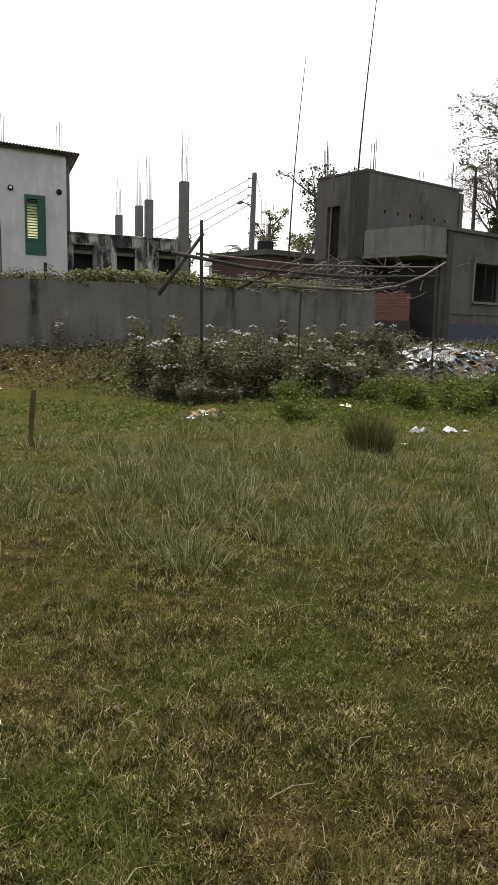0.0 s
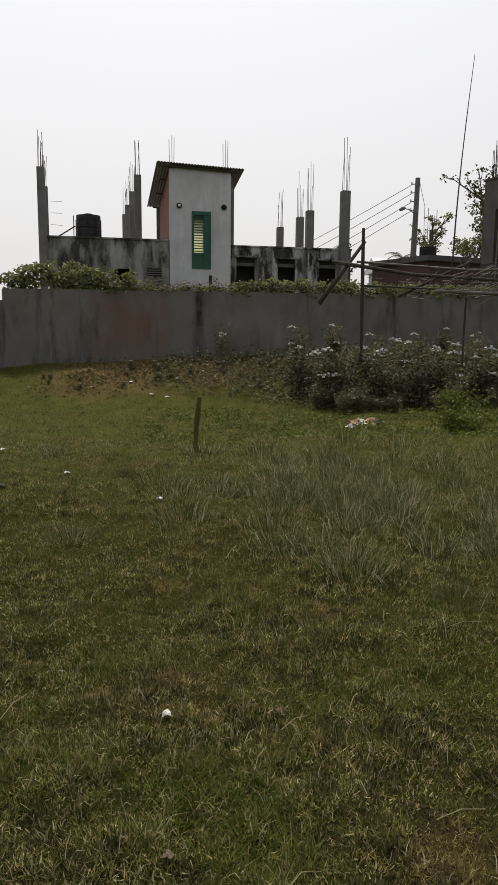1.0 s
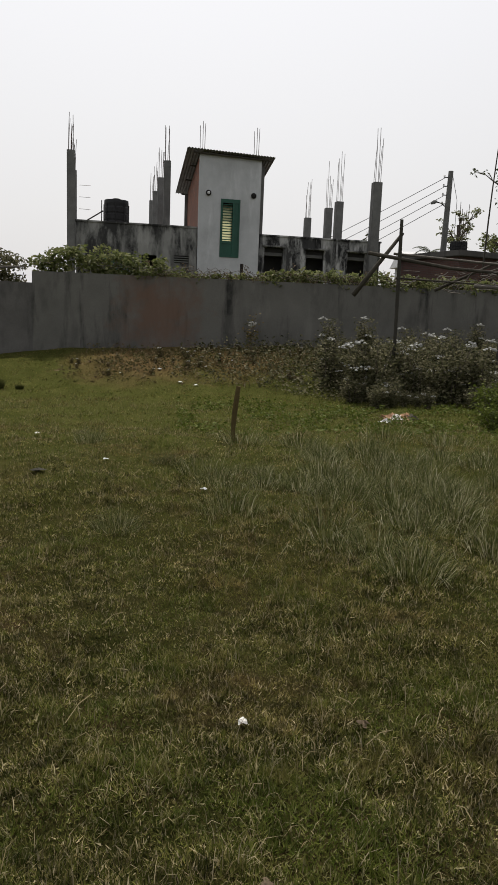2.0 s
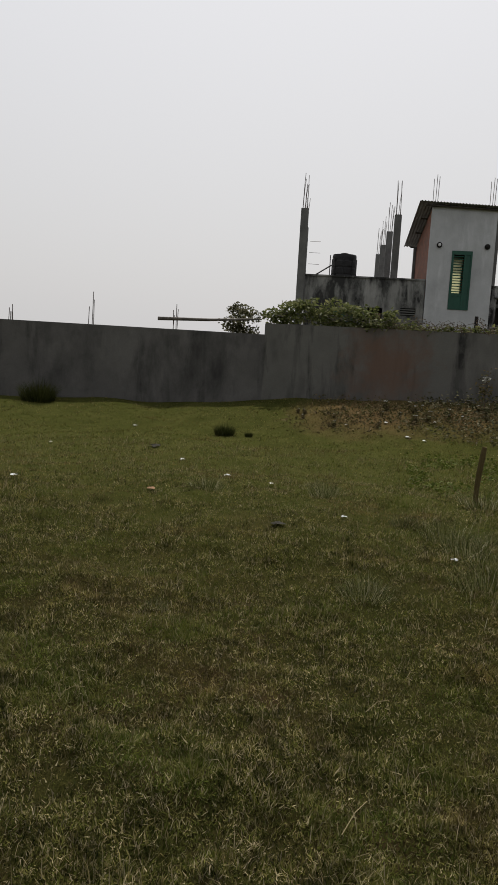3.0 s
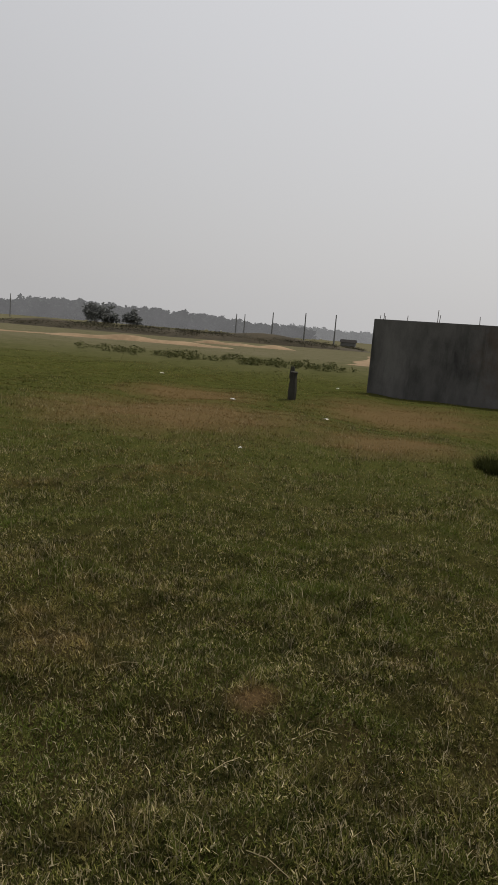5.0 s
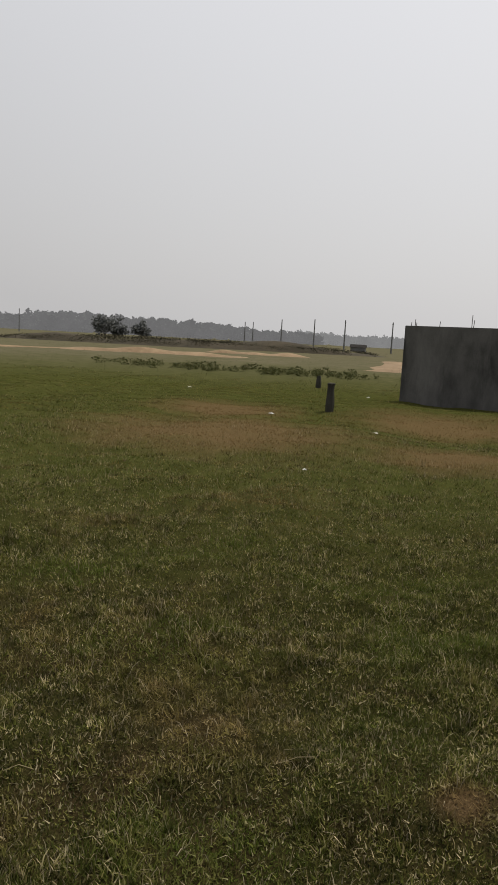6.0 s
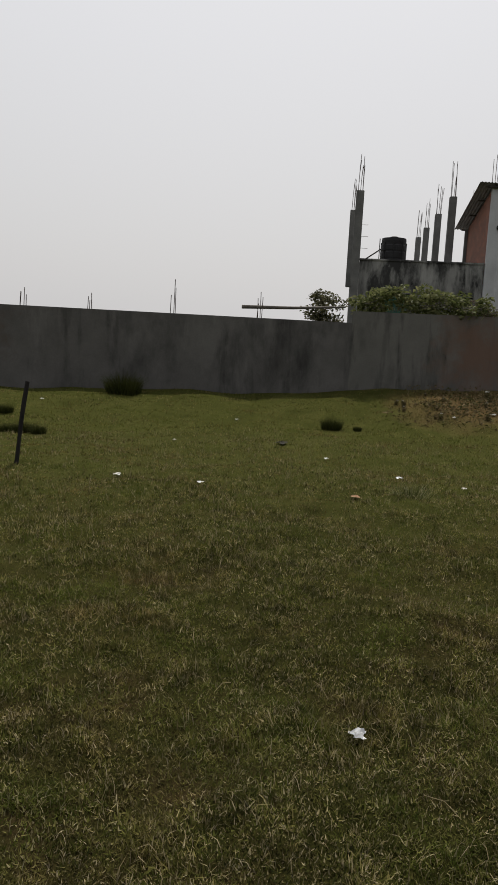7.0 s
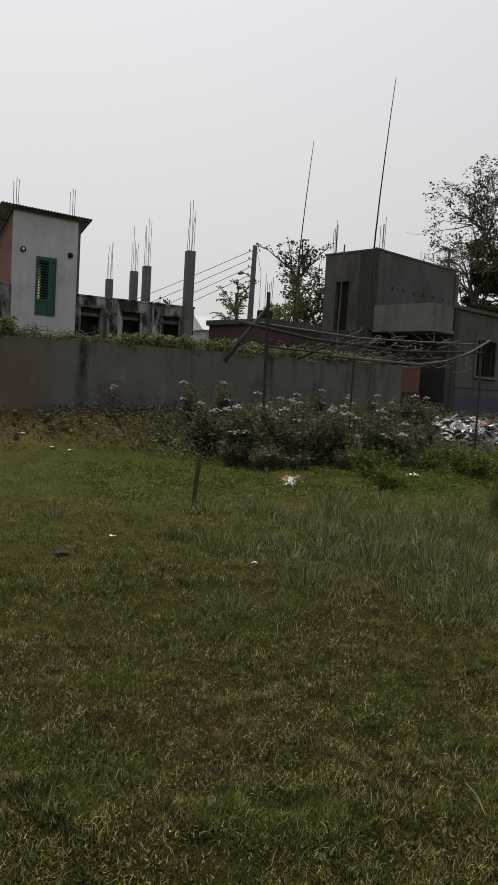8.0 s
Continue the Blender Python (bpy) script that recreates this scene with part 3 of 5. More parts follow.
part("tower_pier", Geo().box((-0.03, 2.53, 3.9), (0.14, 3.3, 6.78)), DARK_CEMENT, house2, "dark cement corner", bevel=0.01)
part("tower_back", Geo().box((0.2, 4.8, 3.9), (5.55, 5.0, 6.78)), CEMENT, house2)
part("tower_end", Geo().box((5.355, 2.5, 3.9), (5.6, 4.795, 6.7)), CEMENT, house2, bevel=0.01)
# Added dark panels behind the tower openings stand in for unlit rooms.
part("dark_backing", Geo().box((0.62, 3.2, 3.9), (5.3, 3.3, 6.6)), DARK, house2)
part("dark_backing", Geo().box((0.9, 3.305, 3.9), (1.0, 4.79, 6.6)), DARK, house2)
# Sheet added in the open doorway; its dark colour paints the shade inside.
part("doorway_fill", Geo().box((0.24, 3.6, 3.9), (0.28, 4.6, 6.0)), IRON, house2, "dark sheet set back in the door opening")
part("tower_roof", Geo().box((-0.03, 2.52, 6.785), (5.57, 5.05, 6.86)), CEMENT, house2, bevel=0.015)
part("balcony_slab", Geo().box((-0.05, -0.05, 3.82), (1.5, 2.54, 3.94)), LIT_CEMENT, house2, bevel=0.01)
part("balcony_wall", Geo().box((0, 0, 3.945), (0.12, 2.54, 4.79)), LIT_CEMENT, house2, bevel=0.012)
part("balcony_wall", Geo().box((0.125, 0, 3.945), (1.32, 0.12, 4.79)), LIT_CEMENT, house2, bevel=0.012)
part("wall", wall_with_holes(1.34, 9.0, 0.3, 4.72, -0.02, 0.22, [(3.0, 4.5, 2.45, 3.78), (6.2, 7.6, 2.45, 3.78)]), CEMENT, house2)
part("wall", Geo().box((1.34, 0.21, 0.3), (1.56, 5.0, 4.72)), DARK, house2, "near-black porch side")
part("dark_backing", Geo().box((1.6, 2.2, 0.3), (9.0, 2.3, 4.6)), DARK, house2)
part("pilaster", Geo().box((1.3, -0.07, 0.3), (1.62, -0.023, 4.72)), DARK_CEMENT, house2, bevel=0.01)
part("flat_roof", Geo().box((1.25, -0.12, 4.725), (9.1, 5.1, 4.86)), CEMENT, house2, bevel=0.015)
part("plinth", Geo().box((1.63, -0.05, 0.3), (9.0, -0.023, 1.66)), BLUE, house2, "faded blue-grey painted plinth")
part("string_course", Geo().box((1.63, -0.06, 1.98), (9.0, -0.023, 2.03)), CEMENT, house2)
for a in (3.0, 6.2):
    w = part("window_frame", wall_with_holes(a + 0.004, a + 1.496, 2.454, 3.776, 0.03, 0.06, [(a + 0.06, a + 0.72, 2.51, 3.72), (a + 0.78, a + 1.44, 2.51, 3.72)]), IRON, house2)
    part("window_sill", Geo().box((a - 0.1, -0.12, 2.36), (a + 1.6, -0.023, 2.445)), COLUMN, house2, bevel=0.01)
    part("window_trim", Geo().box((a - 0.1, -0.06, 2.45), (a - 0.005, -0.023, 3.86)), COLUMN, house2)
part("porch_wall", Geo().box((0.02, 0.45, 1.7), (0.15, 2.4, 2.62)), RED_BRICK, house2, "broken red brick porch wall")
part("porch_wall", Geo().box((0.0, 0.4, 0.3), (0.17, 2.45, 1.697)), DARK, house2, "near-black lower porch wall", bevel=0.01)
part("wall", Geo().box((0.0, 2.705, 0.3), (0.2, 5.0, 3.895)), DARK_CEMENT, house2, "dark cement ground floor wall")
part("wall", Geo().box((0.205, 4.8, 0.3), (9.0, 5.0, 3.895)), DARK_CEMENT, house2)
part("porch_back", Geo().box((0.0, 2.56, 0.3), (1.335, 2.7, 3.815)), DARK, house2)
for (u, v, n, h) in ((0.5, 2.75, 4, 1.3), (0.1, 4.6, 5, 1.2), (3.2, 2.75, 2, 0.5), (5.2, 2.8, 4, 1.1)):
    for k in range(n):
        du, dv = random.uniform(-0.14, 0.14), random.uniform(-0.1, 0.1)
        part("rod", Geo().tube([(u + du, v + dv, 6.7), (u + du * 1.4, v + dv, 6.86 + h * random.uniform(0.6, 1.05))], 0.011, 5), STEEL, house2)
part("roof_rail", Geo().tube([(-0.1, 2.7, 6.9), (0.6, 2.7, 6.92)], 0.012, 5), STEEL, house2)

# ---- small brick house and tank, further back ----
house3 = thing("house", "low red brick house with a cement roof edge", "house")
house3.matrix_world = pose(13.0, 31.0, 0, 0, 0, 20)
part("wall", wall_with_holes(0, 4.5, 0.3, 4.25, 0, 0.2, [(1.2, 2.2, 2.0, 3.4)]), OLD_BRICK, house3)
part("wall", Geo().box((0, 0.21, 0.3), (0.2, 4, 4.25)), OLD_BRICK, house3)
part("dark_backing", Geo().box((0.21, 1.5, 0.3), (4.5, 1.6, 4.2)), DARK, house3)
part("roof_edge", Geo().box((-0.15, -0.15, 4.255), (4.7, 4.1, 4.5)), CEMENT, house3, bevel=0.02)
for k in range(5):
    part("rod", Geo().tube([(0.35 + 0.1 * k, 0.6, 4.4), (0.33 + 0.12 * k, 0.6, 5.9 + 0.7 * random.random())], 0.012, 5), STEEL, house3)
water_tank("small black plastic tank on a brick house", 13.25, 31.9, 4.5, 0.36, 0.42)
shed = thing("shed", "white-roofed shed half hidden behind the wall", "shed")
shed.matrix_world = pose(17.0, 46, 0)
part("wall", Geo().box((-1.5, 0, 0.3), (3.5, 3, 4.9)), HOUSE_W, shed)
g = Geo()
g.v = [(-1.8, -0.3, 4.9), (3.8, -0.3, 4.9), (3.8, 3.3, 4.9), (-1.8, 3.3, 4.9), (-1.8, 1.5, 5.9), (3.8, 1.5, 5.9)]
g.f = [(0, 1, 5, 4), (2, 3, 4, 5), (0, 4, 3), (1, 2, 5), (0, 3, 2, 1)]
part("roof", g, LITTER, shed, "pale tin roof")

# ---- bare rods and pole on the side wall ----
for x, n, h in ((-4.2, 4, 0.62), (-6.2, 3, 0.8), (-8.1, 4, 0.38), (-9.65, 4, 0.42), (-11.5, 3, 0.7), (-13.27, 2, 0.32), (-14.9, 3, 0.18), (-14.2, 1, 0.14), (-12.2, 1, 0.2)):
    px, py = on_b(x)
    cl = thing("rod_cluster", "rusty bare steel rods standing out of the wall top", "steel rods", "rods on the side wall")
    cl.matrix_world = pose(px, py, BTOP)
    for k in range(n):
        dx, dy = (k - (n - 1) / 2) * 0.05 + random.uniform(-0.01, 0.01), random.choice((-0.05, 0.05))
        hh = h * (1.0 if k == n // 2 else random.uniform(0.5, 0.8))
        part("rod", Geo().tube([(dx, dy, -0.08), (dx + random.uniform(-0.02, 0.03), dy, hh)], 0.009, 5), STEEL, cl)
px, py = on_b(-4.6)
qx, qy = on_b(-2.2)
tagged(part("bamboo_pole", Geo().tube([(px, py - 0.06, 2.27), ((px + qx) / 2, (py + qy) / 2, 2.31), (qx, qy + 0.1, 2.4)], [0.045, 0.035, 0.02], 8), BAMBOO, smooth=True), "bamboo pole lying along the wall top", "pole")

# ---- posts in the field ----


def timber_post(name, label, x, y, top, r, lean, mat, n=8):
    z = float(ground_z(x, y))
    t = thing(name, label, "post")
    t.matrix_world = pose(x, y, z)
    h = top - z
    path, radii = [], []
    for k in range(6):
        f = k / 5
        path.append((lean[0] * f + 0.008 * math.sin(5 * f + x), lean[1] * f, -0.12 + (h + 0.12) * f))
        radii.append(r * (1 + 0.12 * math.sin(7 * f + y)) * (1.08 - 0.12 * f))
    part("shaft", Geo().tube(path, radii, n), mat, t, smooth=False)
    return t


timber_post("wooden_post", "short split wooden post standing in the grass", 2.15, 9.05, 0.65, 0.028, (0.05, 0.0), POSTWOOD)
timber_post("iron_post", "thin dark leaning iron post in the pasture", -4.98, 8.5, 0.92, 0.024, (0.13, 0.04), IRON)
st = timber_post("wooden_stump", "short dark weathered stump in the grass", -12.7, 11.2, 0.6, 0.085, (0.03, 0.0), STUMP, 7)
part("cap", Geo().lathe([(0.083, 0.0), (0.086, 0.02), (0.06, 0.04)], (0.03, 0, 0.58), 8), STUMP, st)
timber_post("wooden_stump", "short dark weathered stump beyond the first", -19.9, 16.9, 0.34, 0.085, (0.02, 0.0), STUMP, 7)
timber_post("wooden_post", "dark upright fence post among flowering shrubs", 5.88, 15.4, 3.45, 0.036, (-0.03, 0.0), STUMP)
timber_post("bamboo_post", "thin bamboo fence post among shrubs", 8.2, 15.7, 3.05, 0.022, (0.03, 0.0), WOOD)
timber_post("bamboo_post", "thin bamboo fence post beside the rubbish heap", 11.05, 14.7, 2.8, 0.026, (-0.06, 0.0), WOOD)
timber_post("wooden_post", "dark short stake standing on the wall line", 3.0, 19.35, 2.72, 0.04, (0.0, 0.0), IRON)

FA, FB = Vector((5.9, 15.45, 0)), Vector((10.95, 14.7, 0))


def on_f(x, off=0.0):
    p = FA.lerp(FB, (x - 5.97) / 4.33)
    return p.x, p.y + off


def rail(label, pts, r, mat=None):
    path = [(*on_f(x, o), 1.49 + (z - 1.49) * (1 + 0.016 * (x - 5.97))) for x, z, o in pts]
    return tagged(part("bamboo_rail", Geo().tube(path, [r * (1.15 - 0.4 * k / (len(path) - 1)) for k in range(len(path))], 7), mat or BAMBOO, smooth=True), label, "rail", "fence rails")


rail("thin grey bamboo rail tied between posts", [(5.85, 2.8, 0.05), (7.77, 2.62, 0.05), (9.0, 2.62, 0.06), (10.38, 2.64, 0.05)], 0.022)
rail("dark crooked pole tied across posts", [(5.4, 2.8, -0.06), (6.8, 2.53, -0.06), (8.54, 2.39, -0.05), (10.36, 2.46, -0.05)], 0.035, WOOD)
rail("bent pale bamboo rail rising to a post", [(7.2, 2.2, -0.1), (8.17, 2.15, -0.1), (8.98, 2.13, -0.1), (9.52, 2.23, -0.1), (10.04, 2.45, -0.1), (10.45, 2.73, -0.1)], 0.032)
rail("slanting stick against the bamboo post", [(6.6, 2.1, 0.1), (7.85, 2.8, 0.08)], 0.028, WOOD)
rail("dark slanting brace against the fence post", [(5.2, 1.95, 0.02), (5.97, 3.2, 0.0)], 0.045, WOOD)
rail("thin sagging rail tied between posts", [(5.9, 2.32, 0.0), (7.0, 2.26, 0.0), (8.2, 2.18, 0.02), (9.6, 2.3, 0.03)], 0.018, WOOD)

g = Geo()
for k in range(150):
    x = random.choice((random.gauss(8.5, 0.6), random.uniform(6.2, 10.2), random.uniform(7.4, 9.6)))
    z = random.uniform(2.15, 2.75) if x > 7 else random.uniform(2.1, 2.5)
    a, b = random.uniform(-0.5, 0.5), random.uniform(-0.22, 0.25)
    px, py = on_f(x, random.uniform(-0.1, 0.5))
    p, q = Vector((px, py, z)), Vector((px + a, py + random.uniform(-0.2, 0.2), z + b))
    m = (p + q) / 2 + Vector((random.uniform(-0.06, 0.06), 0, random.uniform(-0.1, 0.04)))
    g.tube([p, m, q], random.uniform(0.004, 0.011), 4, caps=False)
tagged(part("twigs", g, BAMBOO), "tangle of dry sticks piled on the fence rails", "twigs", kind="stuff")

# ---- tall bamboo masts ----
for (b, t, r) in (((13.05, 28.6, 0.4), (13.5, 28.6, 11.6), 0.045), ((13.0, 22.85, 0.5), (13.48, 22.85, 12.08), 0.048)):
    b, t = Vector(b), Vector(t)
    path = [b.lerp(t, k / 9) + Vector((-0.16 * math.sin(math.pi * k / 9), 0, 0)) for k in range(10)]
    tagged(part("bamboo_mast", Geo().tube(path, [r * (1 - 0.75 * k / 9) for k in range(10)], 7), WOOD, smooth=True), "tall thin bamboo mast tapering to a point", "mast", "tall masts")
tagged(part("pipe", Geo().tube([(13.2, 25.2, 0.5), (13.3, 25.3, 3.8), (13.35, 25.3, 6.9)], 0.03, 6), BAMBOO), "pale pipe leaning on the cement house", "pipe")

# ---- power pole and wires ----
pole = thing("power_pole", "grey concrete power pole with street lamp and wires", "utility pole")
pole.matrix_world = pose(12.85, 32.85, 0.3, 0, 1.0, 0) @ Matrix.Scale(0.875, 4)
part("shaft", Geo().tube([(0, 0, -0.3), (0, 0, 4), (0, 0, 8.75)], [0.2, 0.16, 0.12], 10), COLUMN, pole)
for k in range(4):
    z = 8.45 - 0.42 * k
    arm = part("bracket", Geo().tube([(-0.1, 0, z), (-0.32, 0, z - 0.02)], 0.025, 6), IRON, pole)
    part("insulator", Geo().lathe([(0.03, 0), (0.055, 0.03), (0.03, 0.06), (0.05, 0.09), (0.02, 0.12)], (-0.3, 0, z - 0.02), 8), LITTER, arm)
arm = part("lamp_arm", Geo().tube([(-0.1, 0, 7.05), (-0.35, 0, 7.2), (-0.6, 0, 7.25)], 0.025, 6), IRON, pole)
part("lamp_head", Geo().tube([(-0.55, 0, 7.27), (-0.7, 0, 7.24), (-0.85, 0, 7.16)], [0.05, 0.1, 0.06], 8), COLUMN, arm)
part("loose_cable", Geo().tube([(0.1, 0, 8.6), (0.45, 0, 7.4), (0.5, 0, 5.6), (0.2, 0, 4.0)], 0.012, 4), IRON, pole)
for k in range(4):
    a = Vector((12.72, 32.85, 7.65 - 0.37 * k))
    b = Vector((4.0, 52 + k, 3.6 - 0.75 * k))
    path = [a.lerp(b, i / 8) + Vector((0, 0, -0.35 * math.sin(math.pi * i / 8))) for i in range(9)]
    tagged(part("wire", Geo().tube(path, 0.014, 4, caps=False), IRON), "thin dark overhead wire from the power pole", "wire", "overhead wires")

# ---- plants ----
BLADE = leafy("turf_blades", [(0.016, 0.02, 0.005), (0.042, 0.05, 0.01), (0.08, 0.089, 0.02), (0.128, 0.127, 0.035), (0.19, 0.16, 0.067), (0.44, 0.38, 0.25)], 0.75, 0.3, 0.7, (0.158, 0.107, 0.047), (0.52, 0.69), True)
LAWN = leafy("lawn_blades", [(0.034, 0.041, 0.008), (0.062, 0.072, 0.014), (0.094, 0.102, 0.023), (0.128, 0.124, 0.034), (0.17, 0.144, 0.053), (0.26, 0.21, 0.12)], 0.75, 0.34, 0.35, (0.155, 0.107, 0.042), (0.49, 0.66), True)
TALL = leafy("tall_grass_blades", [(0.016, 0.021, 0.006), (0.036, 0.045, 0.012), (0.06, 0.072, 0.02), (0.088, 0.099, 0.032), (0.125, 0.13, 0.05), (0.19, 0.182, 0.09), (0.42, 0.39, 0.27)], 0.7, 0.3)
RUSH = leafy("rush_blades", [(0.022, 0.028, 0.008), (0.04, 0.046, 0.014), (0.07, 0.073, 0.026), (0.14, 0.13, 0.06)], 0.6, 0.2)
DRYST = leafy("dry_straw", [(0.14, 0.11, 0.055), (0.22, 0.18, 0.1), (0.32, 0.27, 0.18)], 0.7, 0.1)
LEAF = leafy("creeper_leaves", [(0.055, 0.07, 0.022), (0.1, 0.116, 0.038), (0.14, 0.155, 0.062), (0.2, 0.2, 0.095)], 0.5, 0.42)
DULL = leafy("dull_shrub_leaves", [(0.028, 0.03, 0.014), (0.06, 0.062, 0.03), (0.095, 0.095, 0.047), (0.135, 0.125, 0.07), (0.22, 0.2, 0.135)], 0.65, 0.34)
FRESH = leafy("fresh_weed_leaves", [(0.045, 0.064, 0.01), (0.078, 0.1, 0.018), (0.125, 0.14, 0.036)], 0.55, 0.3)
TREE_LEAF = leafy("tree_leaves", [(0.025, 0.035, 0.014), (0.045, 0.055, 0.022), (0.07, 0.075, 0.035)], 0.6, 0.25)
DRYLEAF = leafy("withered_leaves", [(0.06, 0.045, 0.03), (0.1, 0.075, 0.05), (0.15, 0.115, 0.08)], 0.8, 0.1)
PETAL = leafy("pale_flower_heads", [(0.34, 0.34, 0.33), (0.46, 0.46, 0.44), (0.6, 0.6, 0.58)], 0.8, 0.2)


def blade_arrays(x, y, z, height, width, lean, r, az=None):
    """Bent blades of three triangles each, from arrays of roots, heights, widths and leans."""
    n = len(x)
    tw = r.uniform(0, 2 * math.pi, n)
    az = r.uniform(0, 2 * math.pi, n) if az is None else az
    root = np.stack([x, y, z], -1)
    side = np.stack([np.cos(tw), np.sin(tw), np.zeros(n)], -1) * (width / 2)[:, None]
    out = np.stack([np.cos(az), np.sin(az), np.zeros(n)], -1)
    up = np.array([0, 0, 1.0])
    mid = root + out * (lean * height * 0.35)[:, None] + up * (height * 0.6 * np.sqrt(np.clip(1 - (lean * 0.55) ** 2, 0.05, 1)))[:, None]
    tip = root + out * (lean * height)[:, None] + up * (height * np.sqrt(np.clip(1 - (lean * 0.85) ** 2, 0.03, 1)))[:, None]
    v = np.stack([root - side, root + side, mid - side * 0.7, mid + side * 0.7, tip], 1).reshape(-1, 3)
    b = np.arange(n)[:, None] * 5
    f = np.concatenate([b + [0, 1, 3], b + [0, 3, 2], b + [2, 3, 4]], 0)
    return v, f


def blade_flat(x, y, z, height, width, lean, r, az=None):
    """Short blades of one triangle each, matted down in swirls that turn from spot to spot."""
    n = len(x)
    az = 4 * math.pi * patches(x, y, 0.07, 14) + r.normal(0, 1.6, n)
    tw = az + r.uniform(0.6, 2.5, n)
    root = np.stack([x, y, z], -1)
    side = np.stack([np.cos(tw), np.sin(tw), r.normal(0, 0.35, n)], -1) * (width / 2)[:, None]
    tip = root + np.stack([np.cos(az) * lean * height, np.sin(az) * lean * height, height * np.sqrt(np.clip(1.05 - lean ** 2 * 0.8, 0.015, 1))], -1)
    v = np.stack([root - side, root + side, tip], 1).reshape(-1, 3)
    return v, np.arange(3 * n).reshape(-1, 3)


def turf(name, label, n, r0, r1, falloff, hmin, hmax, wide, lean, mat, seed, patchy=0.0, arc=(36, 176), fade=0.0, make=blade_arrays):
    """Blades over a sector of the field, in lumps of several sizes with worn gaps between."""
    r = np.random.default_rng(seed)
    u = r.uniform(0, 1, n)
    k = 2 - falloff
    rad = (r0 ** k + u * (r1 ** k - r0 ** k)) ** (1 / k)
    th = np.radians(r.uniform(*arc, n))
    x, y = 0.3 + rad * np.cos(th), -0.1 + rad * np.sin(th)
    line = np.where(x > AX0, AY, AY + (x - AX0) * 0.245)
    keep = (y < line - 0.15) | (x > AX1 + 0.3) | (x < BX1 - 0.3)
    lump = 0.4 * patches(x, y, 0.09, 1) + 0.35 * patches(x, y, 0.24, 2) + 0.25 * patches(x, y, 0.8, 3)
    keep &= lump + r.normal(0, 0.1, n) > 0.26 + patchy
    for bx, by, br in BARE:
        keep &= np.hypot(x - bx, y - by) + r.normal(0, 0.25 * br, n) > 0.15 * br
    if fade:
        keep &= rad < r1 - fade * r.random(n)
    x, y, rad, lump = x[keep], y[keep], rad[keep], lump[keep]
    n = len(x)
    h = r.uniform(hmin, hmax, n) * np.clip(0.25 + 2.4 * (lump - 0.3), 0.62, 1.45)
    w = wide * (0.6 + 0.7 * r.random(n)) * (1 + rad / 7)
    v, f = make(x, y, ground_z(x, y) - 0.004 + 0.012 * r.random(n) ** 2, h, w, lean * r.uniform(0.0, 1.0, n) ** 0.6, r)
    ob = new(name, raw_mesh(name, v, f, mat))
    return tagged(ob, label, "grass", kind="stuff")


turf("grass", "short green and brown pasture grass", 960000, 1.5, 11, 1.0, 0.015, 0.038, 0.0038, 1.12, BLADE, 1, 0.02, fade=5, make=blade_flat)
turf("grass", "matted short grass underfoot", 560000, 1.5, 5.8, 1.0, 0.014, 0.034, 0.0038, 1.13, BLADE, 6, -0.06, fade=2, make=blade_flat)
turf("grass", "short green and brown pasture grass further off", 620000, 4.5, 32, 1.15, 0.016, 0.04, 0.005, 1.08, LAWN, 4, -0.08, fade=14, make=blade_flat)
turf("grass", "longer grass growing in uneven lumps", 80000, 1.5, 18, 1.0, 0.03, 0.075, 0.0026, 1.12, BLADE, 2, 0.2)
turf("grass", "short pasture grass on the near side", 150000, 0.05, 12, 1.0, 0.02, 0.05, 0.008, 1.0, BLADE, 5, -0.12, arc=(174, 398), fade=5, make=blade_flat)
turf("grass", "short pasture grass underfoot", 40000, 0.05, 1.65, 0.6, 0.024, 0.056, 0.006, 1.05, BLADE, 7, -0.2, arc=(34, 178), make=blade_flat)
turf("straw", "flat dead straw lying in the turf", 62000, 1.5, 14, 1.0, 0.03, 0.09, 0.0017, 1.14, DRYST, 3, -0.1)


def fountain(cx, cy, n, radius, height, r, width, lean):
    """Blades that spring from one root patch and arch outward, longer in the middle."""
    q, a = np.sqrt(r.random(n)), r.uniform(0, 2 * math.pi, n)
    x, y = cx + radius * 0.5 * q * np.cos(a), cy + radius * 0.5 * q * np.sin(a)
    h = height * r.uniform(0.4, 1.05, n) * (1.05 - 0.35 * q)
    tilt = np.clip(lean * (0.15 + 0.75 * q) + r.normal(0, 0.16, n), 0.02, 1.16)
    return x, y, h, np.full(n, width) * r.uniform(0.6, 1.3, n), tilt, a + r.normal(0, 0.5, n)


def tuft_mesh(n, radius, height, seed, width=0.006, lean=1.05):
    r = np.random.default_rng(seed)
    x, y, h, w, tilt, az = fountain(0, 0, n, radius, height, r, width, lean)
    return blade_arrays(x, y, np.zeros(n) - 0.01, h, w, tilt, r, az)


def tuft(label, n, radius, height, seed, mat=None, width=0.006, lean=1.05):
    t = thing("grass_tuft", label, "grass tuft", "grass tufts")
    ob = new("clump", raw_mesh("clump", *tuft_mesh(n, radius, height, seed, width, lean), mat or TALL))
    ob.parent = t
    return t


def set_down(ob, x, y, turn=0.0, scale=1.0, sink=0.0):
    ob.matrix_world = pose(x, y, float(ground_z(x, y)) - sink, 0, 0, turn) @ Matrix.Scale(scale, 4)
    return ob


